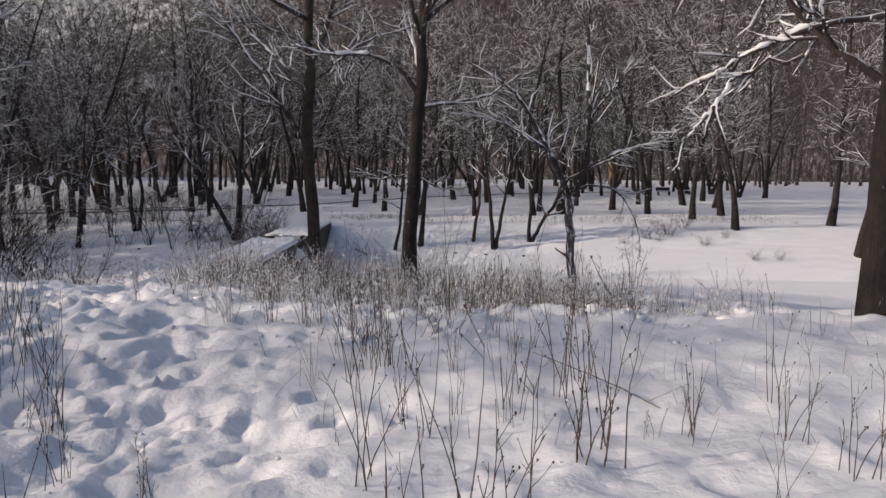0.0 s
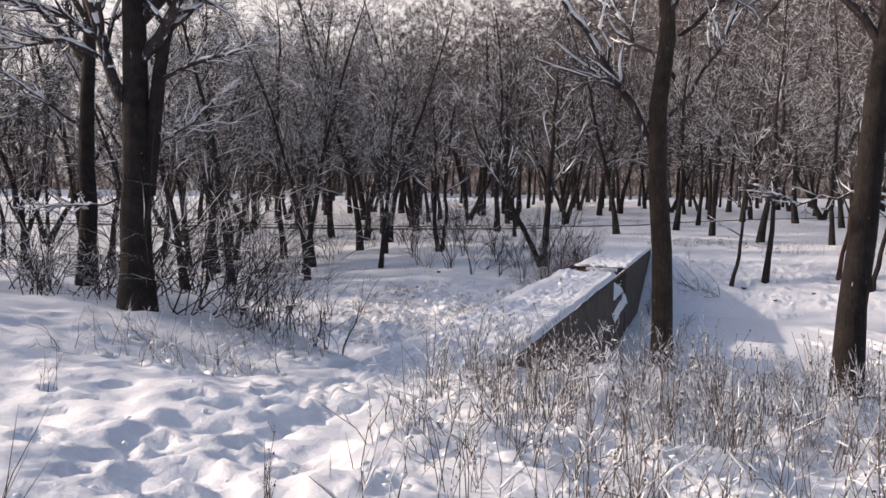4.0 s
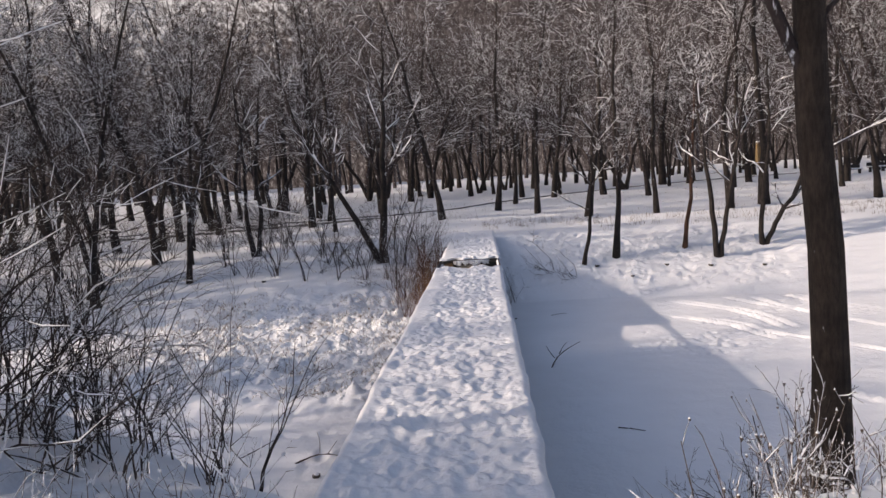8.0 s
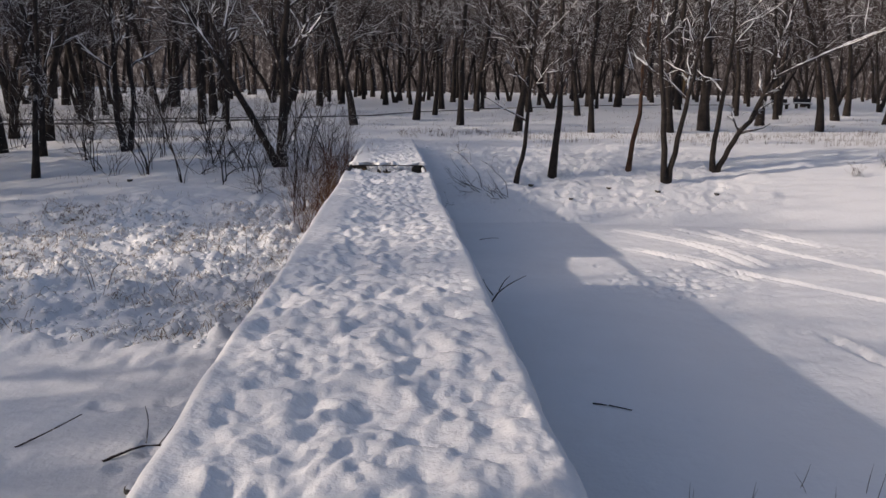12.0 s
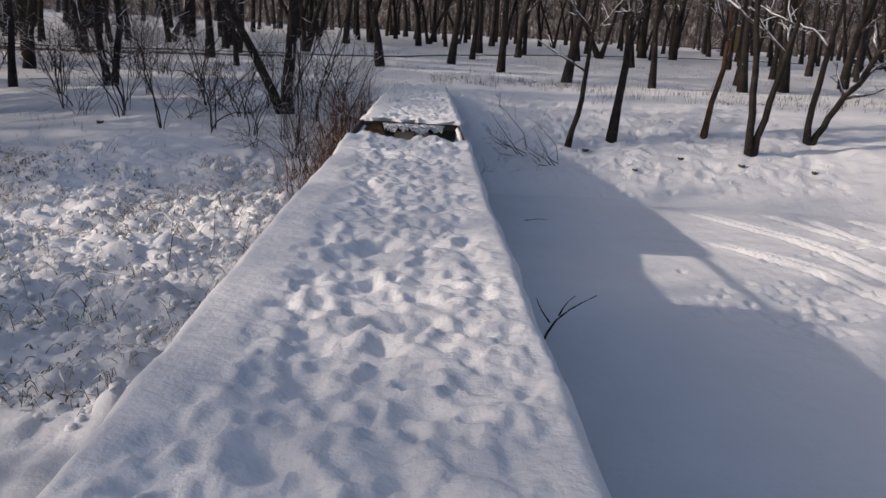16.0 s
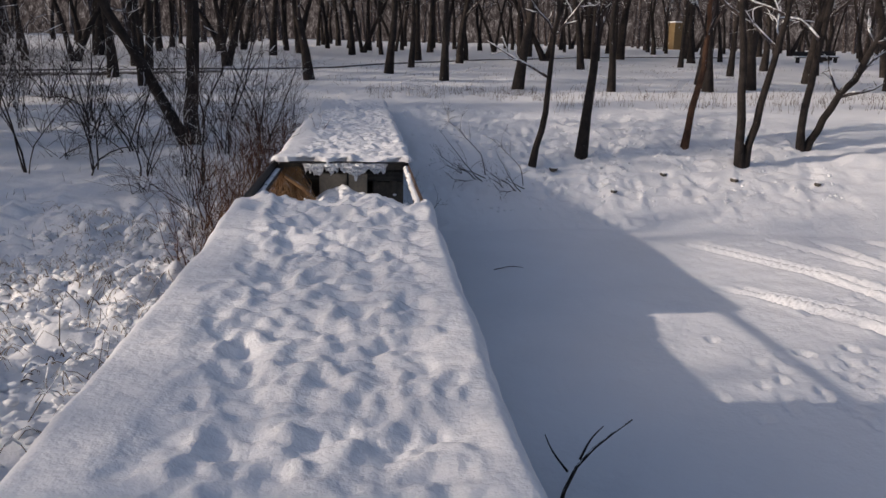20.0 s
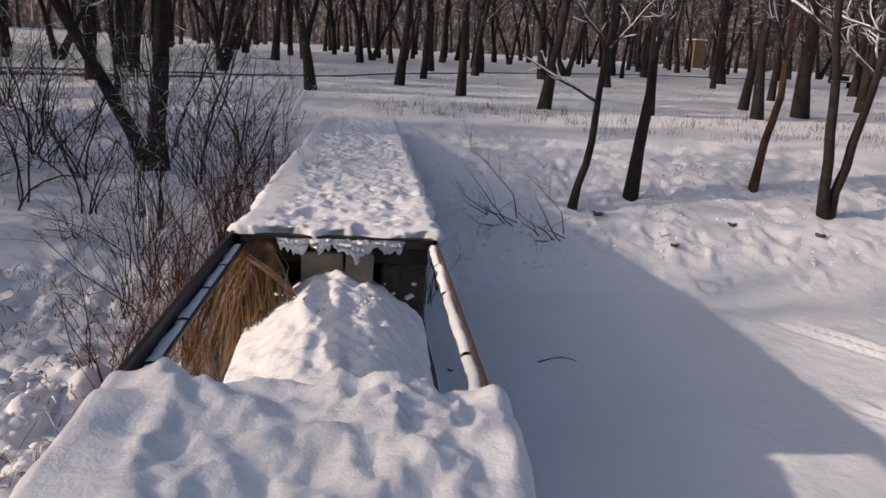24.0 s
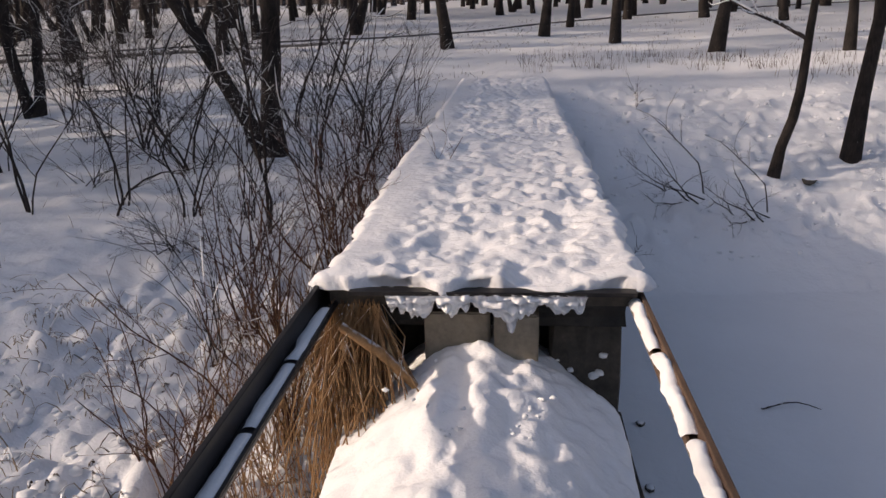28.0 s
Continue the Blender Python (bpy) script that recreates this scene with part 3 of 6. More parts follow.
causeway = tagged(new("causeway"), "long concrete duct bridge over the frozen pond, trodden snow on top", "bridge")
deck_snow("snow_cover", -22.6, GAP_Y0, deck_marks(-22.6, GAP_Y0, 3, [-0.34, -0.05, 0.22, 0.45], 760), 20, causeway, "trodden snow with many footprints", (False, True), 0.0, 0.16, -0.13, 0.075)
deck_snow("snow_cover", GAP_Y1, DECK_Y1 - 0.3, deck_marks(GAP_Y1, DECK_Y1, 5, [-0.38, -0.38, -0.30, 0.2, 0.5], 190), 40, causeway, "trodden snow with footprints", (True, False), 0.1, 0.035, -0.085)
for y0 in np.arange(-22.4, GAP_Y0 - 0.1, 3.06):
    block("slab", (-0.955, y0 + 0.01, -0.26), (0.955, min(y0 + 3.05, GAP_Y0), -0.12), CONCRETE_DARK, causeway, "dark edge of the concrete slab")
    block("side_wall", (0.78, y0 + 0.012, -3.2), (0.945, min(y0 + 3.05, GAP_Y0 - 0.02), -0.262), CONCRETE, causeway, "stained concrete side panel")
    block("side_wall", (-0.945, y0 + 0.012, -3.2), (-0.78, min(y0 + 3.05, GAP_Y0 - 0.02), -0.262), CONCRETE, causeway, "stained concrete side panel")
for y0 in np.arange(GAP_Y1 + 0.03, DECK_Y1 - 3, 3.075):
    block("slab", (-0.95, y0 + 0.01, -0.20), (0.95, y0 + 3.065, -0.08), CONCRETE, causeway)
    block("side_wall", (0.78, y0 + (0.55 if y0 < 1 else 0.012), -3.2), (0.945, y0 + 3.063, -0.202), CONCRETE, causeway)
    block("side_wall", (-0.945, y0 + (0.55 if y0 < 1 else 0.012), -3.2), (-0.78, y0 + 3.063, -0.202), CONCRETE, causeway)
# the open end of the far stretch: lintel, blocks and broken wall
block("lintel", (-0.80, 0.20, -0.40), (0.92, 0.40, -0.205), CONCRETE_DARK, causeway, "dark mottled concrete lintel", 0, 0.008, 3)
block("support_block", (-0.36, 0.10, -1.30), (0.06, 0.36, -0.27), CONCRETE_WARM, causeway, "tan concrete block")
block("support_block", (0.085, 0.03, -1.30), (0.365, 0.34, -0.26), CONCRETE_WARM, causeway, "tan concrete block")
block("broken_wall", (0.46, 0.26, -2.9), (0.90, 0.50, -0.41), CONCRETE, causeway, "broken stained concrete wall end", 0, 0.02, 5)
block("broken_wall", (-0.92, 0.34, -2.9), (-0.62, 0.56, -0.41), CONCRETE, causeway, "broken stained concrete wall end", 0, 0.02, 6)
block("low_wall", (0.78, GAP_Y0 - 0.01, -3.2), (0.945, 0.24, -1.05), CONCRETE, causeway, "stub of the broken side wall below the gap", 0, 0.03, 8)
# Added wall closes the duct; its dark colour stands in for shade.
block("dark_backing", (-0.78, 0.75, -3.0), (0.78, 0.9, -0.26), CONCRETE_DARK, causeway, "dark wall added inside the duct for the shade of its void")
block("end_wall", (-0.78, GAP_Y0 - 0.4, -3.0), (0.78, GAP_Y0 - 0.2, -0.27), CONCRETE, causeway)
# edge beams that still span the gap
for s, mat, lab in ((-1, STEEL, "dark steel channel beam"), (1, RUST, "rusty brown steel beam")):
    bm = bmesh.new()
    x0, x1 = (-1.03, -0.90) if s < 0 else (0.915, 1.0)
    box(bm, (x0, GAP_Y0 - 0.3, -0.21), (x1, GAP_Y1 + 0.4, -0.185))
    lip = (x0, x0 + 0.03) if s < 0 else (x1 - 0.03, x1)
    box(bm, (lip[0], GAP_Y0 - 0.3, -0.185), (lip[1], GAP_Y1 + 0.4, -0.06 if s < 0 else -0.115))
    inner = (x1 - 0.02, x1) if s < 0 else (x0, x0 + 0.02)
    box(bm, (inner[0], GAP_Y0 - 0.3, -0.185), (inner[1], GAP_Y1 + 0.4, -0.172))
    bmesh.ops.bevel(bm, geom=bm.edges[:], offset=0.004, segments=1, affect="EDGES")
    beam = part("edge_beam", bm, mat, causeway, lab)


def strip_snow(name, x0, x1, y0, y1, z, thick, seed, parent, label, breaks=()):
    """A ragged strip of snow that lies along a beam, broken at a few places."""
    rng = np.random.RandomState(seed)
    marks = [y0, *breaks, y1]
    for a, b in zip(marks[:-1], marks[1:]):
        n = max(4, int((b - a - 0.05) / 0.035))
        ys = np.linspace(a + 0.025, b - 0.025, n)
        half = (x1 - x0) / 2
        wob = np.convolve(rng.normal(0, 1, n + 4), np.ones(5) / 5, "valid")
        wob2 = np.convolve(rng.normal(0, 1, n + 4), np.ones(5) / 5, "valid")
        lo, hi = x0 + half * 0.35 * wob, x1 + half * 0.35 * wob2
        u = np.linspace(0, 1, 6)
        x = lo[:, None] * (1 - u) + hi[:, None] * u
        end = np.minimum(1, np.minimum(np.arange(n), np.arange(n)[::-1]) / 2.0)[:, None]
        top = thick * (1 + 0.35 * wob[:, None]) * np.sqrt(np.maximum(0, 1 - (2 * u - 1) ** 2))[None] * (0.4 + 0.6 * end)
        v = np.stack([x, ys[:, None] + 0 * x, z + top], -1).reshape(-1, 3)
        i = np.arange(n * 6).reshape(n, 6)
        f = np.stack([i[:-1, :-1], i[:-1, 1:], i[1:, 1:], i[1:, :-1]], -1).reshape(-1, 4)
        piece(name, mesh_of(name, v, f, SNOW_SOFT), parent, label)


strip_snow("beam_snow", 0.905, 0.985, GAP_Y0 + 0.1, GAP_Y1 + 0.1, -0.178, 0.055, 2, causeway, "ragged snow along the beam", (-2.9, -1.55, -0.7))
strip_snow("beam_snow", -0.992, -0.915, GAP_Y0 + 0.1, GAP_Y1 - 0.05, -0.184, 0.022, 3, causeway, "thin snow inside the beam", (-3.1, -2.3, -1.55, -0.85))


def gap_mound():
    """The heap of snow that fills the gap, from under the far slab down to the near side."""
    gx, gy = np.linspace(-1.25, 1.05, 105), np.linspace(-4.1, 0.7, 200)
    x, y = np.meshgrid(gx, gy)
    crest = np.interp(y, [-4.1, -2.5, -1.2, -0.5, 0.0, 0.7], [-0.95, -0.75, -0.62, -0.54, -0.50, -0.62])
    mid = np.interp(y, [-4.1, -1.2, 0.7], [0.15, 0.06, 0.03])
    off = np.abs(x - mid)
    z = crest - 0.60 * np.maximum(off - 0.26, 0) ** 1.15 * np.interp(y, [-4, 0], [0.8, 1.2]) - 0.05 * smooth_step(0, 0.15, off)
    z = z - 2.5 * np.maximum(np.abs(x) - 0.88, 0)
    z = z + 0.045 * grain(x, y, 0.7, 61) + 0.035 * np.abs(grain(x, y, 0.26, 62, 2)) + 0.022 * grain(x, y, 0.10, 63, 2)
    n, m = x.shape
    i = np.arange(n * m).reshape(n, m)
    f = np.stack([i[:-1, :-1], i[:-1, 1:], i[1:, 1:], i[1:, :-1]], -1).reshape(-1, 4)
    ob = new("snow_mound", mesh_of("snow_mound", np.stack([x, y, z], -1), f, SNOW))
    tagged(ob, "mound of drifted snow filling the gap between the deck slabs", "snow mound")


gap_mound()


# ---- trees ----
def turn_to(d, angle, rng):
    """d turned by angle about a random side."""
    x, y, z = float(d[0]), float(d[1]), float(d[2])
    ax, ay, az = (y, -x, 0.0) if abs(z) < 0.95 else (0.0, z, -y)
    n = math.sqrt(ax * ax + ay * ay + az * az)
    ax, ay, az = ax / n, ay / n, az / n
    bx, by, bz = y * az - z * ay, z * ax - x * az, x * ay - y * ax
    t = rng.uniform(0, 2 * np.pi)
    c, s, p, q = math.cos(angle), math.sin(angle), math.cos(t), math.sin(t)
    return np.array((c * x + s * (p * ax + q * bx), c * y + s * (p * ay + q * by), c * z + s * (p * az + q * bz)))


def run(rng, p, d, length, n, wander, up):
    """A wandering line of n steps from p along d."""
    pts, d = [np.array(p, float)], np.array(d, float)
    for _ in range(n):
        d = d + rng.normal(0, wander, 3) + np.array((0, 0, up))
        d /= np.linalg.norm(d)
        pts.append(pts[-1] + d * length / n)
    return np.array(pts)


def along(pts, t):
    k = min(int(t * (len(pts) - 1)), len(pts) - 2)
    w = t * (len(pts) - 1) - k
    return pts[k] * (1 - w) + pts[k + 1] * w, (pts[k + 1] - pts[k]) / np.linalg.norm(pts[k + 1] - pts[k])


def grow(rng, stems, counts, spread=(0.6, 1.1), ratio=0.55, first=0.3, droop=0.04, lines=None, level=1, least=0.004):
    """Side branches, level by level, on stems of (points, radii). Returns all lines as (points, radii, level)."""
    lines = [] if lines is None else lines
    lines += [(p, r, level - 1) for p, r in stems]
    if not counts:
        return lines
    kids, last = [], len(counts) == 1 and level > 2
    for pts, rad in stems:
        size = np.linalg.norm(np.diff(pts, axis=0), axis=1).sum()
        n = max(1, int(round(counts[0] * rng.uniform(0.7, 1.3))))
        for t in rng.uniform(first, 1.0, n):
            p, d = along(pts, t)
            d2 = turn_to(d, rng.uniform(*spread), rng)
            d2[2] = d2[2] * 0.75 + 0.12
            d2 /= np.linalg.norm(d2)
            lon = size * ratio * rng.uniform(0.6, 1.15) * (1.15 - 0.55 * t)
            r0 = max(least, 0.62 * np.interp(t, np.linspace(0, 1, len(rad)), rad))
            if last:
                lines.append((np.array([p, p + d2 * lon]), np.array([max(least, 0.8 * r0), 0.0]), level))
                continue
            steps = 4 if level < 3 else 2
            up = droop if level < 3 else -droop * 0.8
            q = run(rng, p, d2, lon, steps, 0.16 + 0.03 * level, up)
            kids.append((q, np.linspace(r0, max(least * 0.7, r0 * 0.3), len(q))))
    return grow(rng, kids, counts[1:], spread, ratio, 0.22, droop, lines, level + 1, least)


SIDES = (9, 5, 3, 3, 3, 3)


def tree_parts(name, lines, bark, twig, wood_level=1, snow=0.0, seed=0, snow_levels=(1, 2), fleck=0.12, wood_snow=False, fine=9):
    """Trunk, crown and lying snow as meshes; all in the tree's own space."""
    trunk, crown, white = Tubes(), Tubes(), Tubes()
    rng, flecks = np.random.RandomState(seed), []
    thin = [(p[0], p[1], r[0]) for p, r, _ in lines if len(p) == 2]
    if thin:
        crown.slivers([t[0] for t in thin], [t[1] for t in thin], [1.3 * t[2] for t in thin], rng)
    twigs = [(p[0], p[-1], r[0]) for p, r, lev in lines if len(p) > 2 and lev >= fine]
    if twigs:
        crown.slivers([t[0] for t in twigs], [t[1] for t in twigs], [1.3 * t[2] for t in twigs], rng)
    for pts, rad, lev in lines:
        if len(pts) == 2:
            if snow and rng.rand() < fleck:
                a, w = rng.uniform(0.0, 0.6), rng.uniform(0.010, 0.024)
                flecks.append((pts[0] + a * (pts[1] - pts[0]) + np.array((0, 0, 0.006)), pts[0] + min(1, a + rng.uniform(0.2, 0.5)) * (pts[1] - pts[0]) + np.array((0, 0, 0.012)), w))
            continue
        if lev >= fine:
            continue
        (trunk if lev < wood_level else crown).add(pts, rad, SIDES[min(lev, 5)])
        if snow and lev in snow_levels and rng.rand() < snow:
            seg = pts if len(pts) > 3 else np.concatenate([pts[:1], (pts[:-1] + pts[1:]) / 2, pts[-1:]])
            a = rng.randint(0, max(1, len(seg) // 2))
            seg = seg[a:] if wood_snow else seg[a:a + rng.randint(2, 4)]
            if len(seg) < 2:
                continue
            w = np.interp(np.linspace(0, 1, len(seg)), np.linspace(0, 1, len(rad)), rad)
            core = w.copy()
            w = w * rng.uniform(0.5, 0.85) + 0.007
            if len(seg) > 5 and wood_snow:
                t = np.linspace(0, len(seg) - 1, 4 * len(seg))
                seg = np.stack([np.interp(t, np.arange(len(seg)), seg[:, q]) for q in range(3)], -1)
                w = np.interp(t, np.arange(len(w)), w) * rng.uniform(0.4, 1.3, len(t))
                core = np.interp(t, np.arange(len(core)), core)
                seg = seg + rng.normal(0, 0.012, seg.shape)
            w[0] *= 0.4
            w[-1] *= 0.4
            white.add(seg + np.array((0, 0, 1.0)) * (0.75 * core[:, None] + 0.004), w, 5)
    if flecks:
        low, high, wide = [q[0] for q in flecks], [q[1] for q in flecks], [q[2] for q in flecks]
        if wood_snow:
            white.spikes(low, high, wide)
        else:
            white.slivers(low, high, wide, rng)
    out = [("trunk", trunk.mesh(name + "_trunk", bark), ""), ("crown", crown.mesh(name + "_crown", twig), "bare snowy twigs")]
    if white.n:
        out.append(("snow_cover", white.mesh(name + "_snow", SNOW_SOFT), "snow lying on the limbs"))
    return out


def tree_thing(name, parts, m, label, category="tree", group=""):
    ob = tagged(new(name), label, category, group)
    ob.matrix_world = m
    for n, me, lab in parts:
        tagged(piece(n, me, ob, lab), kind="stuff" if n in ("crown", "snow_cover") else "")
    return ob


def grove_tree(seed, height, r, fork, lean=(0, 0), counts=(7, 7, 6, 3), stems=1, twist=0.05, limbs=(0.3, 0.8), least=0.004):
    """A bare tree of the grove: a trunk that forks into rising limbs."""
    rng = np.random.RandomState(seed)
    base = []
    for k in range(stems):
        d = np.array((lean[0] + (rng.uniform(-0.25, 0.25) if stems > 1 else 0), lean[1], 1.0))
        if stems == 2:
            d[0] = lean[0] + (0.28 if k else -0.22)
        d /= np.linalg.norm(d)
        pts = run(rng, (0, 0, -0.15), d, height * rng.uniform(0.85, 1.0), 11, twist, 0.03)
        prof = np.interp(np.linspace(0, 1, 12), [0, 0.03, 0.12, fork, 1], [1.45, 1.1, 0.95, 0.78, 0.12])
        base.append((pts, r * prof * (0.8 if k else 1.0)))
    lines = [(p, q, 0) for p, q in base]
    main = []
    for pts, rad in base:
        for t in np.linspace(fork, 0.95, counts[0]) + rng.uniform(-0.03, 0.03, counts[0]):
            p, d = along(pts, min(max(t, 0.05), 0.99))
            d2 = turn_to(d, rng.uniform(*limbs), rng)
            d2[2] = abs(d2[2]) + 0.15
            d2 /= np.linalg.norm(d2)
            lon = height * rng.uniform(0.20, 0.36) * (1.2 - 0.75 * (t - fork)) * rng.choice((0.6, 1.0, 1.15))
            r0 = rng.uniform(0.32, 0.55) * np.interp(t, np.linspace(0, 1, 12), rad)
            q = run(rng, p, d2, lon, 5, 0.12, 0.06)
            main.append((q, np.linspace(r0, 0.010, 6)))
    return grow(rng, main, counts[1:], lines=lines, level=2, spread=(0.5, 1.0), first=0.25, least=least)


# kinds of grove tree, shared by the many that stand about
KINDS, LIGHT = [], []
for k, (h, r, fork, lean, n, tw) in enumerate([
        (16.0, 0.17, 0.20, (0.03, 0.0), 1, 0.05), (15.0, 0.15, 0.18, (-0.06, 0.02), 1, 0.07), (17.0, 0.19, 0.23, (0.05, -0.03), 1, 0.05),
        (11.0, 0.12, 0.18, (0.10, 0.0), 1, 0.08), (11.0, 0.13, 0.22, (0.0, 0.05), 2, 0.06), (13.5, 0.13, 0.22, (0.02, 0.02), 1, 0.09)]):
    if n == 1:
        KINDS.append((r, tree_parts("grove_tree", grove_tree(30 + k, h, r, fork, lean, (14, 7, 6, 7), n, tw, least=0.005), BARK_DARK, TWIG, 1, 0.9, k, (1, 2, 3), 0.16)))
    LIGHT.append((r, tree_parts("grove_tree", grove_tree(60 + k, h + 1, r, fork, lean, (13, 6, 6, 6) if n == 1 else (7, 6, 6, 6), n, tw, least=0.009), BARK_DARK, TWIG, 1, 0.9, k, (1, 2), 0.10, False, 3)))

GROVE = "bare trees of the grove"
DARK_LABEL = "bare dark-barked tree with snow along its branches"
TWO_LABEL = "bare tree with two dark stems and snowy twigs"


def open_grove(x, y):
    """Whether a spot lies in the open strip of the grove by the path, where few trees stand."""
    return y > 6 and -40 < x < -10 and (7.3 * x + 3.1 * y) % 3.0 < 1.4


def stand(kinds, kind, x, y, r, turn, label=DARK_LABEL, group=GROVE):
    if group != GROVE and (open_grove(x, y) or (x > -33 and -8.0 < y - 0.145 * (x + 1) < 4.5)):
        return None
    base, parts = kinds[kind % len(kinds)]
    s = r / base
    m = pose(x, y, on_land(x, y), 0, 0, turn) @ Matrix.Diagonal((s, s, max(0.9, min(1.35, 1.1 * s ** 0.4)), 1))
    return tree_thing("tree", parts, m, label, "tree", group)


# (x, y, trunk radius) where single trunks can be told apart
FAR_BANK = [(-2.3, 27.2, 0.21), (1.7, 33.0, 0.21), (4.4, 28.6, 0.19), (7.4, 24.5, 0.22), (11.7, 23.9, 0.16), (17.7, 28.1, 0.19),
            (16.5, 24.2, 0.21), (19.0, 25.3, 0.30), (14.6, 39.7, 0.20), (3.3, 39.0, 0.17), (-11.5, 27.3, 0.21), (-9.0, 22.8, 0.12)]
FAR_LEFT = [(-28.7, 50.1, 0.3), (-18.9, 48.9, 0.42), (-6.4, 48.8, 0.24), (-0.6, 52.8, 0.22), (-27.5, 37.8, 0.36), (-34.7, 43.8, 0.32),
            (-29.2, 54.5, 0.30), (0.8, 62.4, 0.22), (6.3, 60.9, 0.24), (-25.5, 64.6, 0.26), (-32.3, 64.7, 0.26)]
FAR_RIGHT = [(18.9, 53.3, 0.36), (21.5, 52.9, 0.28), (26.1, 49.1, 0.25), (27.6, 40.4, 0.22), (31.9, 42.0, 0.26), (34.9, 32.0, 0.25),
             (28.1, 20.1, 0.22), (31.8, 23.4, 0.24), (33.2, 35.5, 0.26), (28.1, 12.5, 0.22), (35.5, 13.9, 0.24), (39.1, 13.3, 0.2), (33.2, 6.7, 0.25)]
for k, (x, y, r) in enumerate(FAR_BANK):
    stand(KINDS, (k * 2 + 1) % 3 if r > 0.14 else 3, x, y, min(r, 0.30), 67 * k)
for k, (x, y, r) in enumerate(FAR_LEFT + FAR_RIGHT):
    stand(KINDS if y < 45 else LIGHT, (k * 2) % 3, x, y, min(r, 0.32), 67 * k + 20)
stand(KINDS, 0, 6.93, 11.5, 0.15, 60)
stand(KINDS, 3, -13.6, 9.3, 0.13, 100)
stand(KINDS, 4, -15.1, 13.6, 0.13, 250)
# the rest of the grove, row on row
rng = np.random.RandomState(77)
taken = [(x, y) for x, y, _ in FAR_BANK + FAR_LEFT + FAR_RIGHT]
count = len(taken)
for _ in range(1200):
    if len(taken) > count + 70:
        break
    y = rng.uniform(40, 85)
    x = rng.uniform(-0.62 * (y + 30), 0.62 * (y + 30))
    if min((x - a) ** 2 + (y - b) ** 2 for a, b in taken) > 14:
        taken.append((x, y))
        stand(LIGHT, int(rng.randint(0, 6)), x, y, rng.uniform(0.15, 0.26), rng.uniform(0, 360))
# the wood on the sunny side of the pond, which shades the causeway
count = len(taken)
for _ in range(1500):
    if len(taken) > count + 72:
        break
    y = rng.uniform(-27, 50)
    x = rng.uniform(-47, -13)
    if x > -17 - 0.25 * abs(y + 5) and y < 8:
        continue
    if y > 8 and x > -20:
        continue
    if -44 < math.degrees(math.atan2(x - 1.5, y + 31)) < -36:
        continue
    if -5.5 < y - 0.145 * (x + 1) < 4.5 and x > -37:
        continue
    if min((x - a) ** 2 + (y - b) ** 2 for a, b in taken) > 11:
        taken.append((x, y))
        stand(LIGHT if x < -26 else KINDS, int(rng.randint(0, 5)), x, y, rng.uniform(0.14, 0.26), rng.uniform(0, 360), DARK_LABEL, "trees of the wood beside the pond")


for _ in range(600):
    if len(taken) > count + 98:
        break
    x, y = rng.uniform(-44, -17), rng.uniform(12, 52)
    if -44 < math.degrees(math.atan2(x - 1.5, y + 31)) < -38:
        continue
    if min((x - a) ** 2 + (y - b) ** 2 for a, b in taken) > 8:
        taken.append((x, y))
        stand(LIGHT, int(rng.randint(0, 5)), x, y, rng.uniform(0.14, 0.24), rng.uniform(0, 360), DARK_LABEL, "trees of the wood beside the pond")


for k, (x, y, r) in enumerate([(-21.0, -12.4, 0.2), (-24.0, -14.6, 0.2), (-27.0, -10.8, 0.2), (-18.6, 10.6, 0.18), (-22.0, 13.0, 0.2), (-19.6, 19.4, 0.2), (-25.5, 9.4, 0.2), (-20.5, 4.8, 0.2), (-27.5, 5.0, 0.2), (-31.0, 7.4, 0.2), (-23.8, 8.2, 0.2), (-33.5, 3.6, 0.2)]):
    stand(KINDS, k, x, y, r, 97 * k, DARK_LABEL, GROVE if x < -26 else "trees of the wood beside the pond")
    taken.append((x, y))
for _ in range(400):
    x, y = rng.uniform(-24, 34), rng.uniform(25, 42)
    if len(taken) > count + 118:
        break
    if (-7 < x < 17) or min((x - a) ** 2 + (y - b) ** 2 for a, b in taken) < 16:
        continue
    taken.append((x, y))
    stand(LIGHT, int(rng.randint(0, 6)), x, y, rng.uniform(0.16, 0.24), rng.uniform(0, 360))


rng = np.random.RandomState(78)
count = len(taken)
for _ in range(600):
    if len(taken) > count + 44:
        break
    x, y = rng.uniform(-22, 48), rng.uniform(42, 84)
    if min((x - a) ** 2 + (y - b) ** 2 for a, b in taken) > 7:
        taken.append((x, y))
        stand(LIGHT, int(rng.randint(0, 6)), x, y, rng.uniform(0.13, 0.22), rng.uniform(0, 360))
for k, (x, y, r) in enumerate([(-16.8, 6.6, 0.16), (-18.2, 8.8, 0.17), (-22.5, 5.6, 0.18), (-27.0, 9.8, 0.18), (-30.5, 11.8, 0.18), (-25.0, 12.0, 0.17), (-34.0, 8.6, 0.2)]):
    stand(KINDS, k + 1, x, y, r, 113 * k)
# unseen trees added behind the walker's left, to dapple the trail
for k, (x, y) in enumerate([(-15, -44), (-19, -40), (-22, -35), (-25, -43), (-17, -31), (-28, -36), (-12, -47)]):
    stand(LIGHT, k, x, y, 0.2, 77 * k, DARK_LABEL, "trees of the wood beside the pond")


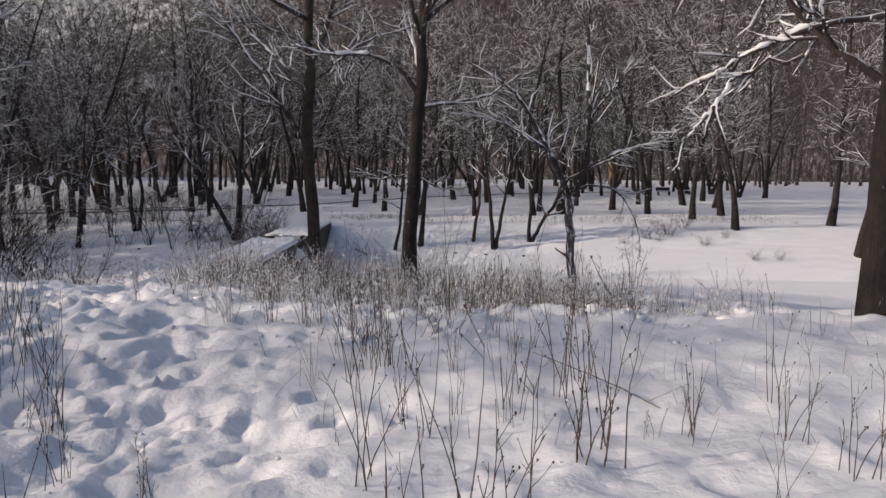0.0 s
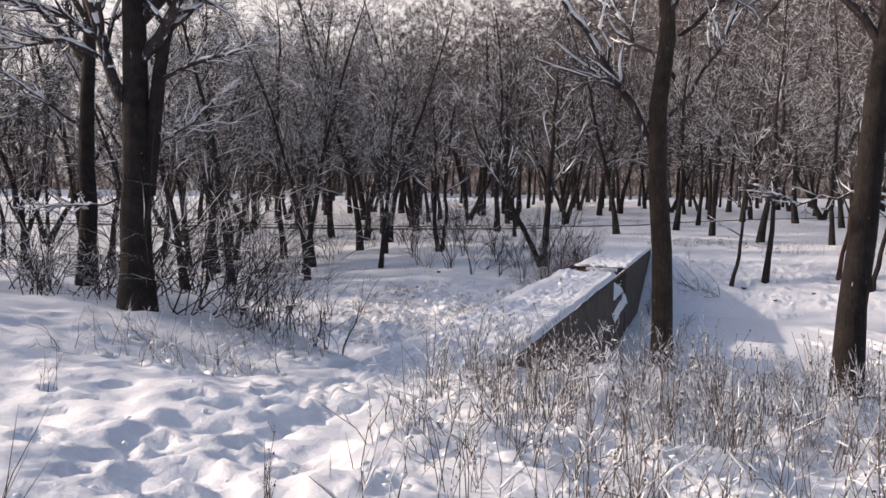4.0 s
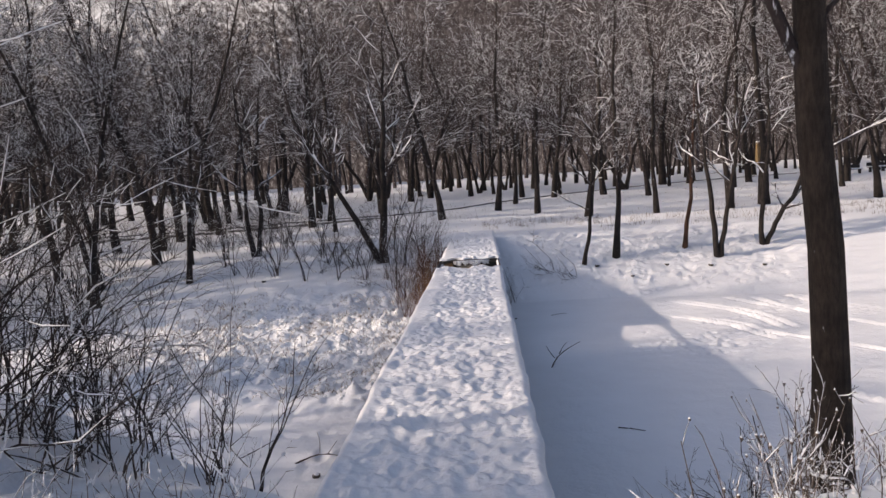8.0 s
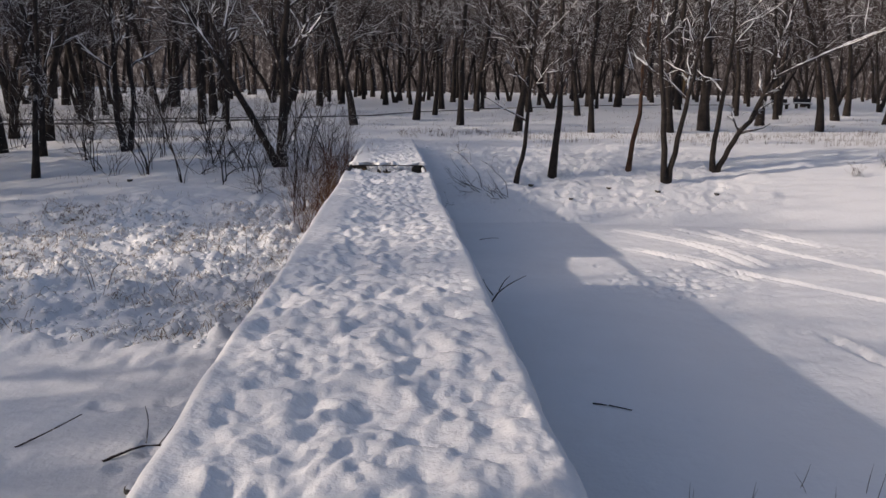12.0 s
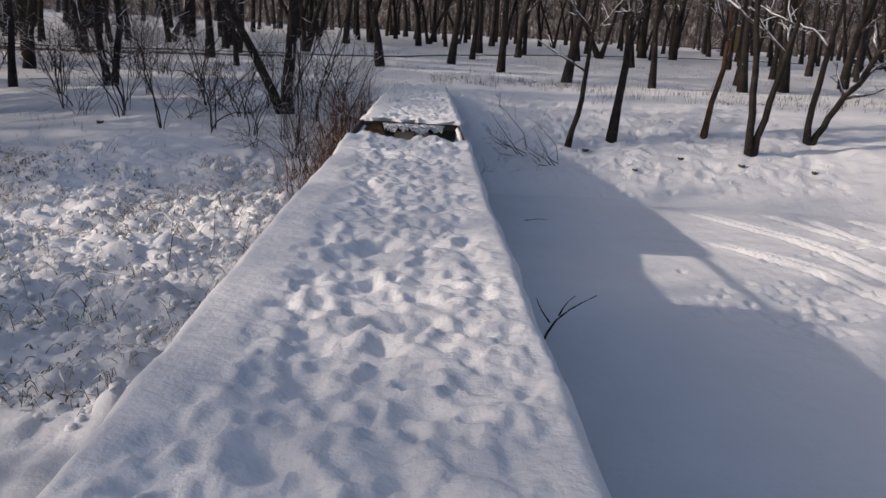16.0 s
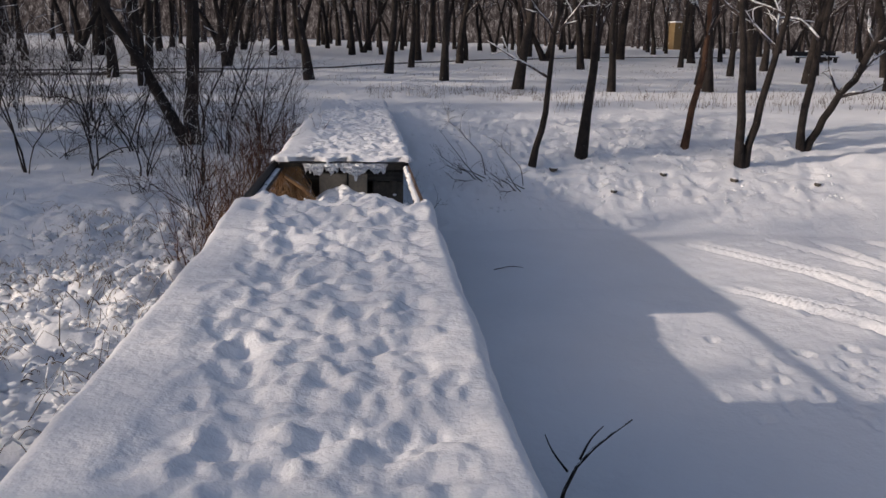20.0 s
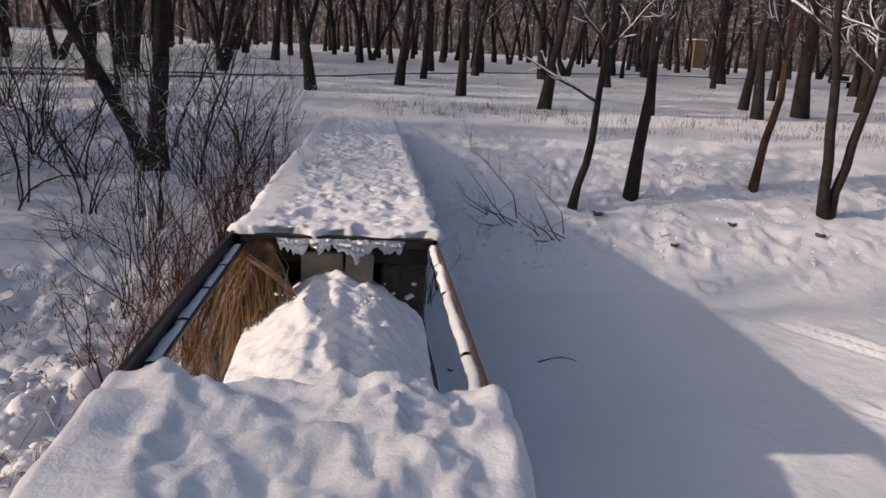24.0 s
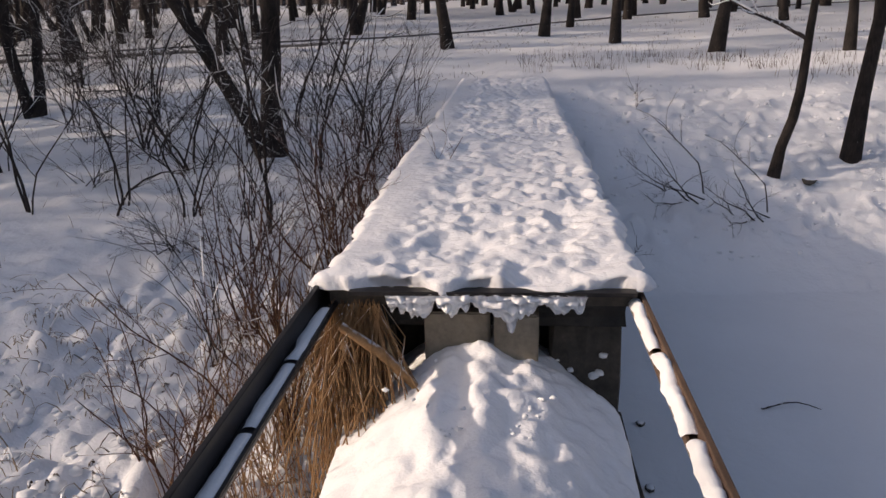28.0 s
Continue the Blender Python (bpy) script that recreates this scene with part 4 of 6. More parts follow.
def far_woods():
    """The wood behind the grove, too dense to count."""
    rng = np.random.RandomState(5)
    wood = Tubes()
    small = [grove_tree(90 + k, 19, 0.17, 0.18, (0.03 * k - 0.08, 0), (13, 6, 6, 4), 1, 0.06) for k in range(6)]
    for _ in range(165):
        y = rng.uniform(80, 150)
        x = rng.uniform(-0.68 * (y + 40), 0.66 * (y + 40))
        if rng.rand() < 0.2:
            x, y = rng.uniform(-110, -55), rng.uniform(-10, 80)
        lines = small[rng.randint(6)]
        a, s = rng.uniform(0, 2 * np.pi), rng.uniform(1.1, 1.8)
        rot = np.array([[np.cos(a), -np.sin(a), 0], [np.sin(a), np.cos(a), 0], [0, 0, 1]]) * s
        at = np.array((x, y, on_land(x, y)))
        thin = [(p[0], p[-1], r[0] * s + 0.018) for p, r, lev in lines if lev > 1 and len(p) < 8]
        wood.slivers(np.array([t[0] for t in thin]) @ rot.T + at, np.array([t[1] for t in thin]) @ rot.T + at, [t[2] for t in thin], rng)
        for pts, rad, lev in lines:
            if lev > 1 and len(pts) < 8:
                continue
            skip = 3 if len(pts) > 8 else (2 if len(pts) > 3 else 1)
            wood.add(pts[::skip] @ rot.T + at, (rad * s + (0.018 if lev > 1 else 0))[::skip], 4 if lev == 0 else 3)
    tagged(new("far_woods", wood.mesh("far_woods", TWIG_FAR)), "dense bare winter woodland behind the grove", "woodland", kind="stuff")


far_woods()


def backdrop():
    """The wooded skyline far off, all the way round, painted on a glowing ring."""
    rng = np.random.RandomState(12)
    n = 720
    a = np.linspace(0, 2 * np.pi, n, endpoint=False)
    d = np.degrees(a)
    top = 58 + 47 * smooth_step(166, 150, d) * smooth_step(15, 40, d) + 4 * waves(a * 60, 0 * a, 30, 3)
    ring = np.stack([230 * np.cos(a), 230 * np.sin(a), 0 * a - 4], -1)
    high = ring.copy()
    high[:, 2] = top
    i = np.arange(n)
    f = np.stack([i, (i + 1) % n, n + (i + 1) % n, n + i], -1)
    tagged(new("backdrop", mesh_of("backdrop", np.concatenate([ring, high]), f, GLOWING_SKYLINE)), "glowing backdrop painted as hazy grey-brown winter woods on the skyline", "woodland", kind="structure")


backdrop()


# ---- single trees with a shape of their own ----
def bend(pts, n=9):
    """A smooth line through a few points given as (across, up) or (across, depth, up)."""
    p = np.array([(q[0], 0.0, q[1]) if len(q) == 2 else q for q in pts], float)
    d = np.r_[0, np.cumsum(np.linalg.norm(np.diff(p, axis=0), axis=1))]
    t = np.linspace(0, d[-1], n)
    out = np.stack([np.interp(t, d, p[:, k]) for k in range(3)], -1)
    soft = out.copy()
    soft[1:-1] = (out[:-2] + 2 * out[1:-1] + out[2:]) / 4
    return soft


def own_tree(x, y, turn, trunks, limbs, label, seed, bark=None, twig=None, counts=(7, 5, 4), limb_counts=(12, 7, 7), snow=0.9, name="tree", spread=(0.5, 1.0), level_z=None, fleck=0.2, size=1.0, least=0.004):
    """trunks and limbs: lists of (points, first radius, last radius), in the plane that turn faces."""
    rng = np.random.RandomState(seed)
    lines = []
    for pts, a, b in trunks:
        q = bend(pts, 14)
        q[1:-1] += rng.normal(0, 0.02 + 0.1 * a, (len(q) - 2, 3)) * np.array((1, 1, 0.3))
        rad = np.interp(np.linspace(0, 1, 14), [0, 0.06, 0.2, 1], [a * 1.35, a, a * 0.92, b])
        if pts[0][-1] > 0.5:
            rad[:2] = a
        q[0, 2] -= 0.12 if level_z is None else 0.9
        kids = grow(rng, [(q, rad)], counts, first=0.35, spread=spread, ratio=0.33, level=1, least=least)
        lines += kids
    for pts, a, b in limbs:
        q = bend(pts, 10)
        q[1:-1] += rng.normal(0, 0.03, (len(q) - 2, 3))
        lines += grow(rng, [(q, np.linspace(a, b, 10))], limb_counts, first=0.2, spread=(0.4, 1.0), ratio=0.34, level=2, least=least)
    parts = tree_parts(name, lines, bark or BARK_DARK, twig or TWIG, 1, snow, seed, (1, 2), fleck, True)
    return tree_thing(name, parts, pose(x, y, on_land(x, y) if level_z is None else level_z, 0, 0, turn) @ Matrix.Scale(size, 4), label)


# by the near end of the causeway
own_tree(3.38, -20.15, 14, [([(0.02, 0), (0.0, 1.2), (-0.06, 2.4), (-0.14, 3.6), (-0.12, 5.2), (0.05, 9), (0.1, 13)], 0.150, 0.03)],
         [([(-0.1, 3.3), (-0.4, 3.9), (-0.75, 4.5), (-1.3, 5.3), (-2.2, 6.4)], 0.062, 0.015), ([(0.0, 3.9), (0.5, 4.5), (1.0, 5.6), (1.3, 7)], 0.028, 0.010),
          ([(0.1, 4.4), (-0.5, 0.5, 5.2), (-1.5, 1.0, 6.3)], 0.04, 0.012), ([(0.1, 5.0), (1.0, -0.3, 5.8), (2.2, -0.6, 6.2)], 0.035, 0.01),
          ([(0.1, 5.6), (-1.1, -0.4, 6.0), (-2.4, -0.8, 6.1)], 0.035, 0.01), ([(0.15, 6.2), (0.9, 0.8, 7.0), (1.6, 1.6, 7.6)], 0.035, 0.01)],
         "tall smooth brown-barked tree beside the causeway", 201, BARK_BROWN, TWIG, (11, 7, 6), level_z=on_land(3.0, -20.9))
own_tree(5.52, -21.6, 4, [([(0, 0), (0.15, 2.7), (0.3, 5), (0.4, 9), (0.5, 14)], 0.205, 0.04)],
         [([(0.2, 5.0), (-0.2, 5.6), (-0.7, 5.9), (-1.4, 6.0), (-2.3, 5.9), (-3.2, 6.2)], 0.075, 0.02), ([(0.2, 4.6), (1.2, 4.7), (2.3, 5.0), (3.2, 5.6)], 0.05, 0.015),
          ([(0.1, 2.8), (-0.8, 2.6), (-1.5, 2.9)], 0.022, 0.008), ([(0.2, 2.7), (1.0, 2.3), (1.7, 2.4)], 0.03, 0.008)],
         "tall dark-trunked tree with snow-laden arching limb", 202, BARK_DARK, TWIG, (16, 7, 6), level_z=0.55, size=0.76)
own_tree(-4.5, -21.5, 22, [([(0, 0), (0, 2.8), (-0.1, 6), (-0.1, 13)], 0.34, 0.10), ([(0.22, 2.6), (0.38, 4.2), (0.45, 5.3), (0.75, 6.8), (1.1, 11)], 0.17, 0.04)],
         [([(-0.2, 4.3), (-0.5, 5.0), (-0.8, 6.0), (-1.2, 7.4), (-1.9, 9.5)], 0.14, 0.03), ([(-0.6, 5.3), (-1.4, 5.7), (-2.3, 5.6), (-3.4, 5.2)], 0.07, 0.02),
          ([(0.5, 4.9), (1.3, 5.4), (2.0, 5.5), (2.6, 5.9)], 0.06, 0.015), ([(0.6, 5.8), (1.3, 6.6), (2.2, 7.0), (2.9, 7.7)], 0.06, 0.015),
          ([(-0.3, 2.5), (-0.9, 2.2), (-1.6, 2.3), (-2.3, 2.1)], 0.03, 0.01), ([(0.2, 3.4), (1.0, 3.9), (2.2, 5.0)], 0.035, 0.01), ([(-0.7, 5.8), (-1.9, 6.4), (-3.6, 6.6)], 0.06, 0.015)],
         "massive old black-trunked tree with two stems and heavy limbs", 203, BARK_DARK, TWIG, (13, 8, 7), (15, 8, 7), 1.0, fleck=0.6, size=0.73)
own_tree(-7.2, -19.7, 22, [([(0, 0), (0.05, 3), (0.1, 6), (0.0, 12)], 0.21, 0.04)], [([(0, 3.6), (-1, 4.4), (-2.4, 5.2)], 0.05, 0.012)],
         "dark tree close behind the old black-trunked tree", 204, BARK_DARK, TWIG, (13, 8, 7), fleck=0.6, size=0.8)
own_tree(9.65, -19.2, 0, [([(0, 0), (-0.1, 1.5), (-0.18, 3.4)], 0.17, 0.15)],
         [([(-0.18, 3.3), (-0.8, 4.8), (-1.3, 5.7), (-2.2, 7.2), (-4.0, 8.2)], 0.12, 0.02), ([(-0.18, 3.3), (0.45, 4.2), (0.5, 6), (0.35, 8), (0.5, 10.5)], 0.13, 0.02),
          ([(0.0, 3.6), (0.9, 4.0), (2.0, 3.3), (2.4, 2.2), (2.5, 0.9)], 0.05, 0.006), ([(0.4, 4.4), (2.0, 5.2), (3.4, 5.4)], 0.05, 0.01),
          ([(-0.9, 5), (-2.4, 5.9), (-4.4, 6.6)], 0.05, 0.01), ([(0.5, 6.2), (1.5, 7.5), (2.6, 9)], 0.05, 0.01)],
         "crooked pale tree with frosted bark leaning over the pond", 205, BARK_PALE, TWIG, (2, 2), (14, 8, 7), 0.95, fleck=0.3, size=0.68)
own_tree(10.85, -29.5, -30, [([(0, 0), (0.05, 2), (0.1, 5), (0.1, 12)], 0.19, 0.04)],
         [([(0, 2.6), (-0.4, 2.9), (-0.9, 3.4), (-1.6, 4.2), (-2.6, 4.5)], 0.06, 0.018), ([(0, 3.4), (-1.0, 3.3), (-2.4, 2.6)], 0.045, 0.012),
          ([(0, 3.9), (-1.4, 3.9), (-2.5, 4.3)], 0.05, 0.012), ([(-0.9, 3.0), (-1.7, 2.8), (-2.3, 2.0)], 0.03, 0.008)],
         "dark tree with heavy snow-covered limbs above the weeds", 206, BARK_DARK, TWIG, (11, 7, 6), (12, 7, 6), 1.0, fleck=0.35)
# on the far shore
own_tree(-4.3, 9.85, 0, [([(0.05, 0), (0.15, 2.2), (0.3, 5.3), (0.6, 11)], 0.19, 0.03), ([(-0.1, 0), (-0.95, 1.7), (-2.4, 4.2), (-3.6, 6.2), (-4.5, 9)], 0.15, 0.03)],
         [([(0.25, 4), (1.2, 5.6), (2.2, 8)], 0.08, 0.02), ([(0.2, 3.4), (-0.5, 5.4), (-0.9, 8)], 0.08, 0.02)], TWO_LABEL, 207, BARK_DARK, TWIG, (12, 6, 6), least=0.009)
own_tree(-11.7, 14.2, 0, [([(-0.1, 0), (-0.45, 1.8), (-0.3, 4.4), (-0.6, 9)], 0.14, 0.03), ([(0.1, 0), (0.4, 1.8), (0.2, 4.4), (0.8, 9)], 0.13, 0.03)], [], TWO_LABEL, 208, BARK_DARK, TWIG, (12, 6, 5), least=0.009)
own_tree(11.55, 10.36, 0, [([(-0.05, 0), (-0.35, 3.3), (-0.5, 4.8), (-1.0, 9)], 0.135, 0.03), ([(0.08, 0), (0.5, 2.4), (0.85, 4.2), (1.4, 8)], 0.12, 0.03)], [], TWO_LABEL, 209, BARK_DARK, TWIG, (9, 5, 4), least=0.007)
own_tree(14.04, 11.46, 0, [([(-0.05, 0), (-0.2, 1.1), (0.1, 2.7), (0.3, 4.5), (0.4, 9)], 0.12, 0.03), ([(0.08, 0), (0.9, 1.7), (1.6, 2.5), (1.8, 3.2), (2.4, 4.1)], 0.125, 0.09)],
         [([(2.4, 4.1), (3.6, 4.7), (5.3, 5.4), (7.5, 6.4), (9.7, 7.4)], 0.09, 0.02), ([(2.3, 4.0), (2.4, 5.2), (3.0, 7.5)], 0.06, 0.015)],
         "forked tree with one long snow-laden limb reaching sideways", 210, BARK_DARK, TWIG, (8, 5, 4))
own_tree(5.28, 10.9, 0, [([(0, 0), (0.12, 0.8), (0.37, 1.7), (0.5, 3.6), (0.7, 7)], 0.10, 0.02)], [], "slender curved dark tree on the snowy bank", 211, BARK_DARK, TWIG, (9, 5, 4), snow=0.95)
own_tree(10.37, 11.9, 0, [([(0, 0), (0.1, 1.1), (0.4, 2.2), (0.4, 3.6), (0.7, 8)], 0.11, 0.02)], [], "slender tree with reddish bark at its foot", 212, BARK_RUST, TWIG, (9, 5, 4))


# ---- shrubs and saplings ----
def shrub_parts(seed, height, stems, spread, counts, twig, r=0.018, snow=0.35, droop=0.0, lean=0.0):
    rng = np.random.RandomState(seed)
    base = []
    for k in range(stems):
        a = rng.uniform(0, 2 * np.pi)
        tilt = rng.uniform(0.15, 1.0) * spread
        d = np.array((math.cos(a) * math.sin(tilt) + lean, math.sin(a) * math.sin(tilt), math.cos(tilt)))
        d /= np.linalg.norm(d)
        p = run(rng, (0.25 * rng.randn() * spread, 0.25 * rng.randn() * spread, -0.08), d, height * rng.uniform(0.6, 1.1), 7, 0.15, -droop)
        base.append((p, np.linspace(r * rng.uniform(0.7, 1.3), 0.004, 8)))
    lines = grow(rng, base, counts, first=0.25, spread=(0.4, 0.9), ratio=0.42, level=1, least=0.003, droop=0.02)
    stem, fine, white = Tubes(), Tubes(), Tubes()
    for pts, rad, lev in lines:
        if len(pts) == 2:
            fine.slivers(pts[:1], pts[1:], 1.2 * rad[:1], rng)
            continue
        (stem if lev == 0 else fine).add(pts, rad, 5 if lev == 0 else 3)
        if lev <= 1 and rng.rand() < snow and len(pts) > 3:
            k = rng.randint(1, len(pts) - 2)
            seg = pts[k:k + rng.randint(2, 4)]
            if len(seg) > 1:
                w = np.full(len(seg), rad[min(k, len(rad) - 1)] * 0.7 + 0.005)
                w[0] = w[-1] = 0.004
                white.add(seg + np.array((0, 0, 0.4 * rad[min(k, len(rad) - 1)] + 0.004)), w, 5)
    out = [("trunk", stem.mesh("shrub_stems", twig), ""), ("crown", fine.mesh("shrub_twigs", twig), "")]
    if white.n:
        out.append(("snow_cover", white.mesh("shrub_snow", SNOW_SOFT), "snow lying on the twigs"))
    return out


def shrub_thing(name, parts, x, y, turn, s, label, category, group, sink=0.0):
    ob = tree_thing(name, parts, pose(x, y, on_land(x, y) - sink, 0, 0, turn) @ Matrix.Scale(s, 4), label, category, group)
    for c in ob.children:
        tagged(c, kind="stuff")
    return ob


BUSH = [shrub_parts(300 + k, h, n, sp, (5, 5), TWIG_DARK, 0.015, 0.4, 0.10) for k, (h, n, sp) in enumerate([(3.6, 11, 1.0), (3.0, 12, 1.1), (4.2, 10, 0.8)])]
SNOWY = [shrub_parts(320 + k, h, n, sp, (6, 4), TWIG, 0.014, 0.8, 0.05) for k, (h, n, sp) in enumerate([(1.5, 14, 0.9), (1.8, 12, 0.8)])]
SAPLING = [shrub_parts(340 + k, h, n, sp, (5, 4), TWIG_DARK, 0.013, 0.15) for k, (h, n, sp) in enumerate([(1.9, 4, 0.35), (1.5, 5, 0.45), (2.4, 3, 0.3)])]
REDDISH = [shrub_parts(360 + k, h, n, sp, (5, 3), TWIG_RED, 0.012, 0.15) for k, (h, n, sp) in enumerate([(2.4, 12, 0.45), (1.9, 14, 0.5)])]

ARCH = [shrub_parts(310 + k, h, n, sp, (7, 5), TWIG_DARK, 0.016, 0.6, 0.07, lean) for k, (h, n, sp, lean) in enumerate([(4.5, 8, 0.85, 0.4), (3.9, 8, 0.95, 0.55)])]
TANGLE = [shrub_parts(370 + k, h, n, sp, (5, 5), TWIG, 0.012, 0.4, 0.02) for k, (h, n, sp) in enumerate([(3.0, 9, 0.5), (2.4, 10, 0.65), (3.4, 7, 0.4)])]
for k, (x, y, s, a) in enumerate([(-3.9, -21.2, 0.8, 0), (-3.9, -20.6, 0.75, -20), (-3.6, -20.1, 0.6, 15), (-2.8, -20.5, 0.42, 160), (-5.2, -20.4, 0.85, 25), (-6.2, -20.0, 0.9, -15), (-3.0, -20.9, 0.5, -25)]):
    shrub_thing("bare_shrub", ARCH[k % 2], x, y, a, s, "bare shrub with long dark branches arching over the bank", "shrub", "shrubs on the near bank")
for k, (x, y, s) in enumerate([(-2.96, -20.34, 0.62), (-2.42, -20.71, 0.5), (-1.81, -20.75, 0.42), (-3.52, -20.3, 0.7)]):
    shrub_thing("bare_shrub", TANGLE[k % 3], x, y, 83 * k, s * 1.25, "bare upright shrub with thin dark stems", "shrub", "shrubs on the near bank")
for k, (x, y, s) in enumerate([(-2.9, 2.8, 0.7), (-3.2, 5.2, 0.8), (-2.6, 7.0, 0.95), (-3.8, 6.8, 0.9), (-3.4, 9.0, 1.0), (-2.2, 9.2, 0.85), (-5.0, 10.6, 1.0),
                               (-6.4, 9.6, 0.9), (-2.6, 11.4, 0.9), (-1.8, 12.4, 0.7), (-4.2, 13.2, 1.0), (-7.6, 11.6, 0.9), (-9.6, 12.2, 1.0), (-10.4, 8.8, 0.8), (-5.6, 14.6, 1.0), (-13.4, 14.2, 1.0)]):
    shrub_thing("bare_shrub", TANGLE[k % 3], x, y, 59 * k, s, "thicket of thin brown stems on the far shore", "shrub", "shrubs on the far shore")
for k, (x, y, s) in enumerate([(-6.6, -18.9, 0.95), (-5.2, -19.2, 0.7), (-9.3, -17.2, 0.9), (-11.0, -17.0, 1.0),
                               (-13.5, -18.5, 1.0), (-15.5, -20.5, 1.1), (-12.4, -15.8, 1.0), (-5.6, -16.3, 0.8)]):
    shrub_thing("bare_shrub", BUSH[k % 3], x, y, 71 * k, s, "large bare arching shrub with black snowy stems", "shrub", "shrubs on the near bank")
rng = np.random.RandomState(52)
for k in range(30):
    y = rng.uniform(7, 32)
    x = rng.uniform(-26, -8.5) - 0.25 * max(0, y - 14)
    shrub_thing("bare_shrub", (TANGLE + BUSH)[k % 6], x, y, 67 * k, rng.uniform(0.8, 1.6) * (0.7 if k % 6 > 2 else 1.0), "twiggy bare undergrowth at the edge of the wood", "shrub", "undergrowth of the wood")
for k, (x, y, s) in enumerate([(-5.7, -21.2, 0.7), (-6.4, -21.5, 0.8), (-7.2, -21.0, 0.9), (-8.2, -21.4, 1.0), (-6.0, -20.4, 0.8), (-9.3, -21.0, 1.0), (-7.8, -20.2, 0.9), (-10.4, -21.6, 1.1), (-11.8, -22.0, 1.1), (-5.0, -20.9, 0.6)]):
    shrub_thing("snowy_shrub", SNOWY[k % 2], x, y, 53 * k, s, "low shrub bowed under clumps of snow", "shrub", "snowy low shrubs")
for k, (x, y, s) in enumerate([(-2.4, -20.0, 0.75), (-1.9, -20.3, 0.7), (-1.5, -20.4, 0.6), (-3.0, -19.5, 0.85), (-3.6, -18.8, 0.9), (-7.4, 6.9, 1.25), (-6.0, 6.9, 1.2), (-4.8, 7.0, 1.1), (-3.4, 6.4, 1.3), (-11.3, 9.9, 1.2),
                               (-5.6, 8.6, 1.3), (-3.2, 8.9, 1.4), (-2.6, 7.4, 1.3), (-6.9, 10.4, 1.4), (-9.2, 9.0, 1.2), (-2.3, 10.5, 1.3), (-12.9, 12.2, 1.3), (-4.5, 12.0, 1.3), (-8.0, 13.0, 1.4),
                               (1.55, 6.4, 0.75), (1.75, 7.3, 0.7), (3.1, 14.1, 0.5), (2.45, -20.6, 0.6), (2.6, -20.2, 0.7), (3.0, -20.5, 0.9), (2.75, -20.3, 0.75), (3.1, -19.9, 0.9), (3.6, -20.6, 0.6), (3.3, -20.3, 0.5)]):
    shrub_thing("sapling", SAPLING[k % 3], x, y, 47 * k, s * (1.35 if y > 2 and x < 0 else 1.0), "thin bare sapling shoots standing in snow", "sapling", "saplings along the banks")
for k, (x, y, s) in enumerate([(-1.7, 1.4, 1.0), (-2.0, 2.6, 1.05), (-1.6, 3.6, 1.0), (-1.9, 4.6, 1.0), (-1.6, 5.6, 0.95), (-1.9, 6.8, 0.9), (-1.6, 8.2, 0.8), (-2.5, 0.6, 0.8), (-2.7, 3.4, 0.9), (-1.7, -0.3, 0.7)]):
    shrub_thing("reddish_shrub", REDDISH[k % 2], x, y, 61 * k, s, "reddish-brown bare shrub crowding the causeway's edge", "shrub", "reddish shrubs beside the causeway")
for k, (x, y, s) in enumerate([(-4.4, 5.4, 0.45), (-5.4, 9.4, 0.6), (-2.5, 9.4, 0.5), (-7.0, 8.2, 0.5), (-8.6, 11.0, 0.6), (-3.0, 11.4, 0.6)]):
    shrub_thing("bare_shrub", BUSH[(k + 1) % 3], x, y, 37 * k, s, "tangled bare shrub on the far shore beside the causeway", "shrub", "shrubs on the far shore")
for k, (x, y, s) in enumerate([(22.5, 11.2, 0.9), (23.3, 11.6, 0.8), (21.6, 10.8, 0.7), (24.6, 12.8, 0.8), (19.6, 10.2, 0.5), (24.7, 9.2, 0.6), (26.8, 6.6, 0.6), (28.2, 6.6, 0.5), (26.5, 10.6, 0.6), (10.3, -32.6, 0.35), (10.6, -33.6, 0.4), (9.9, -32.2, 0.3)]):
    shrub_thing("bare_shrub", SNOWY[k % 2], x, y, 83 * k, s, "scrubby bare shrub on the far snowy bank", "shrub", "scrub on the far bank")


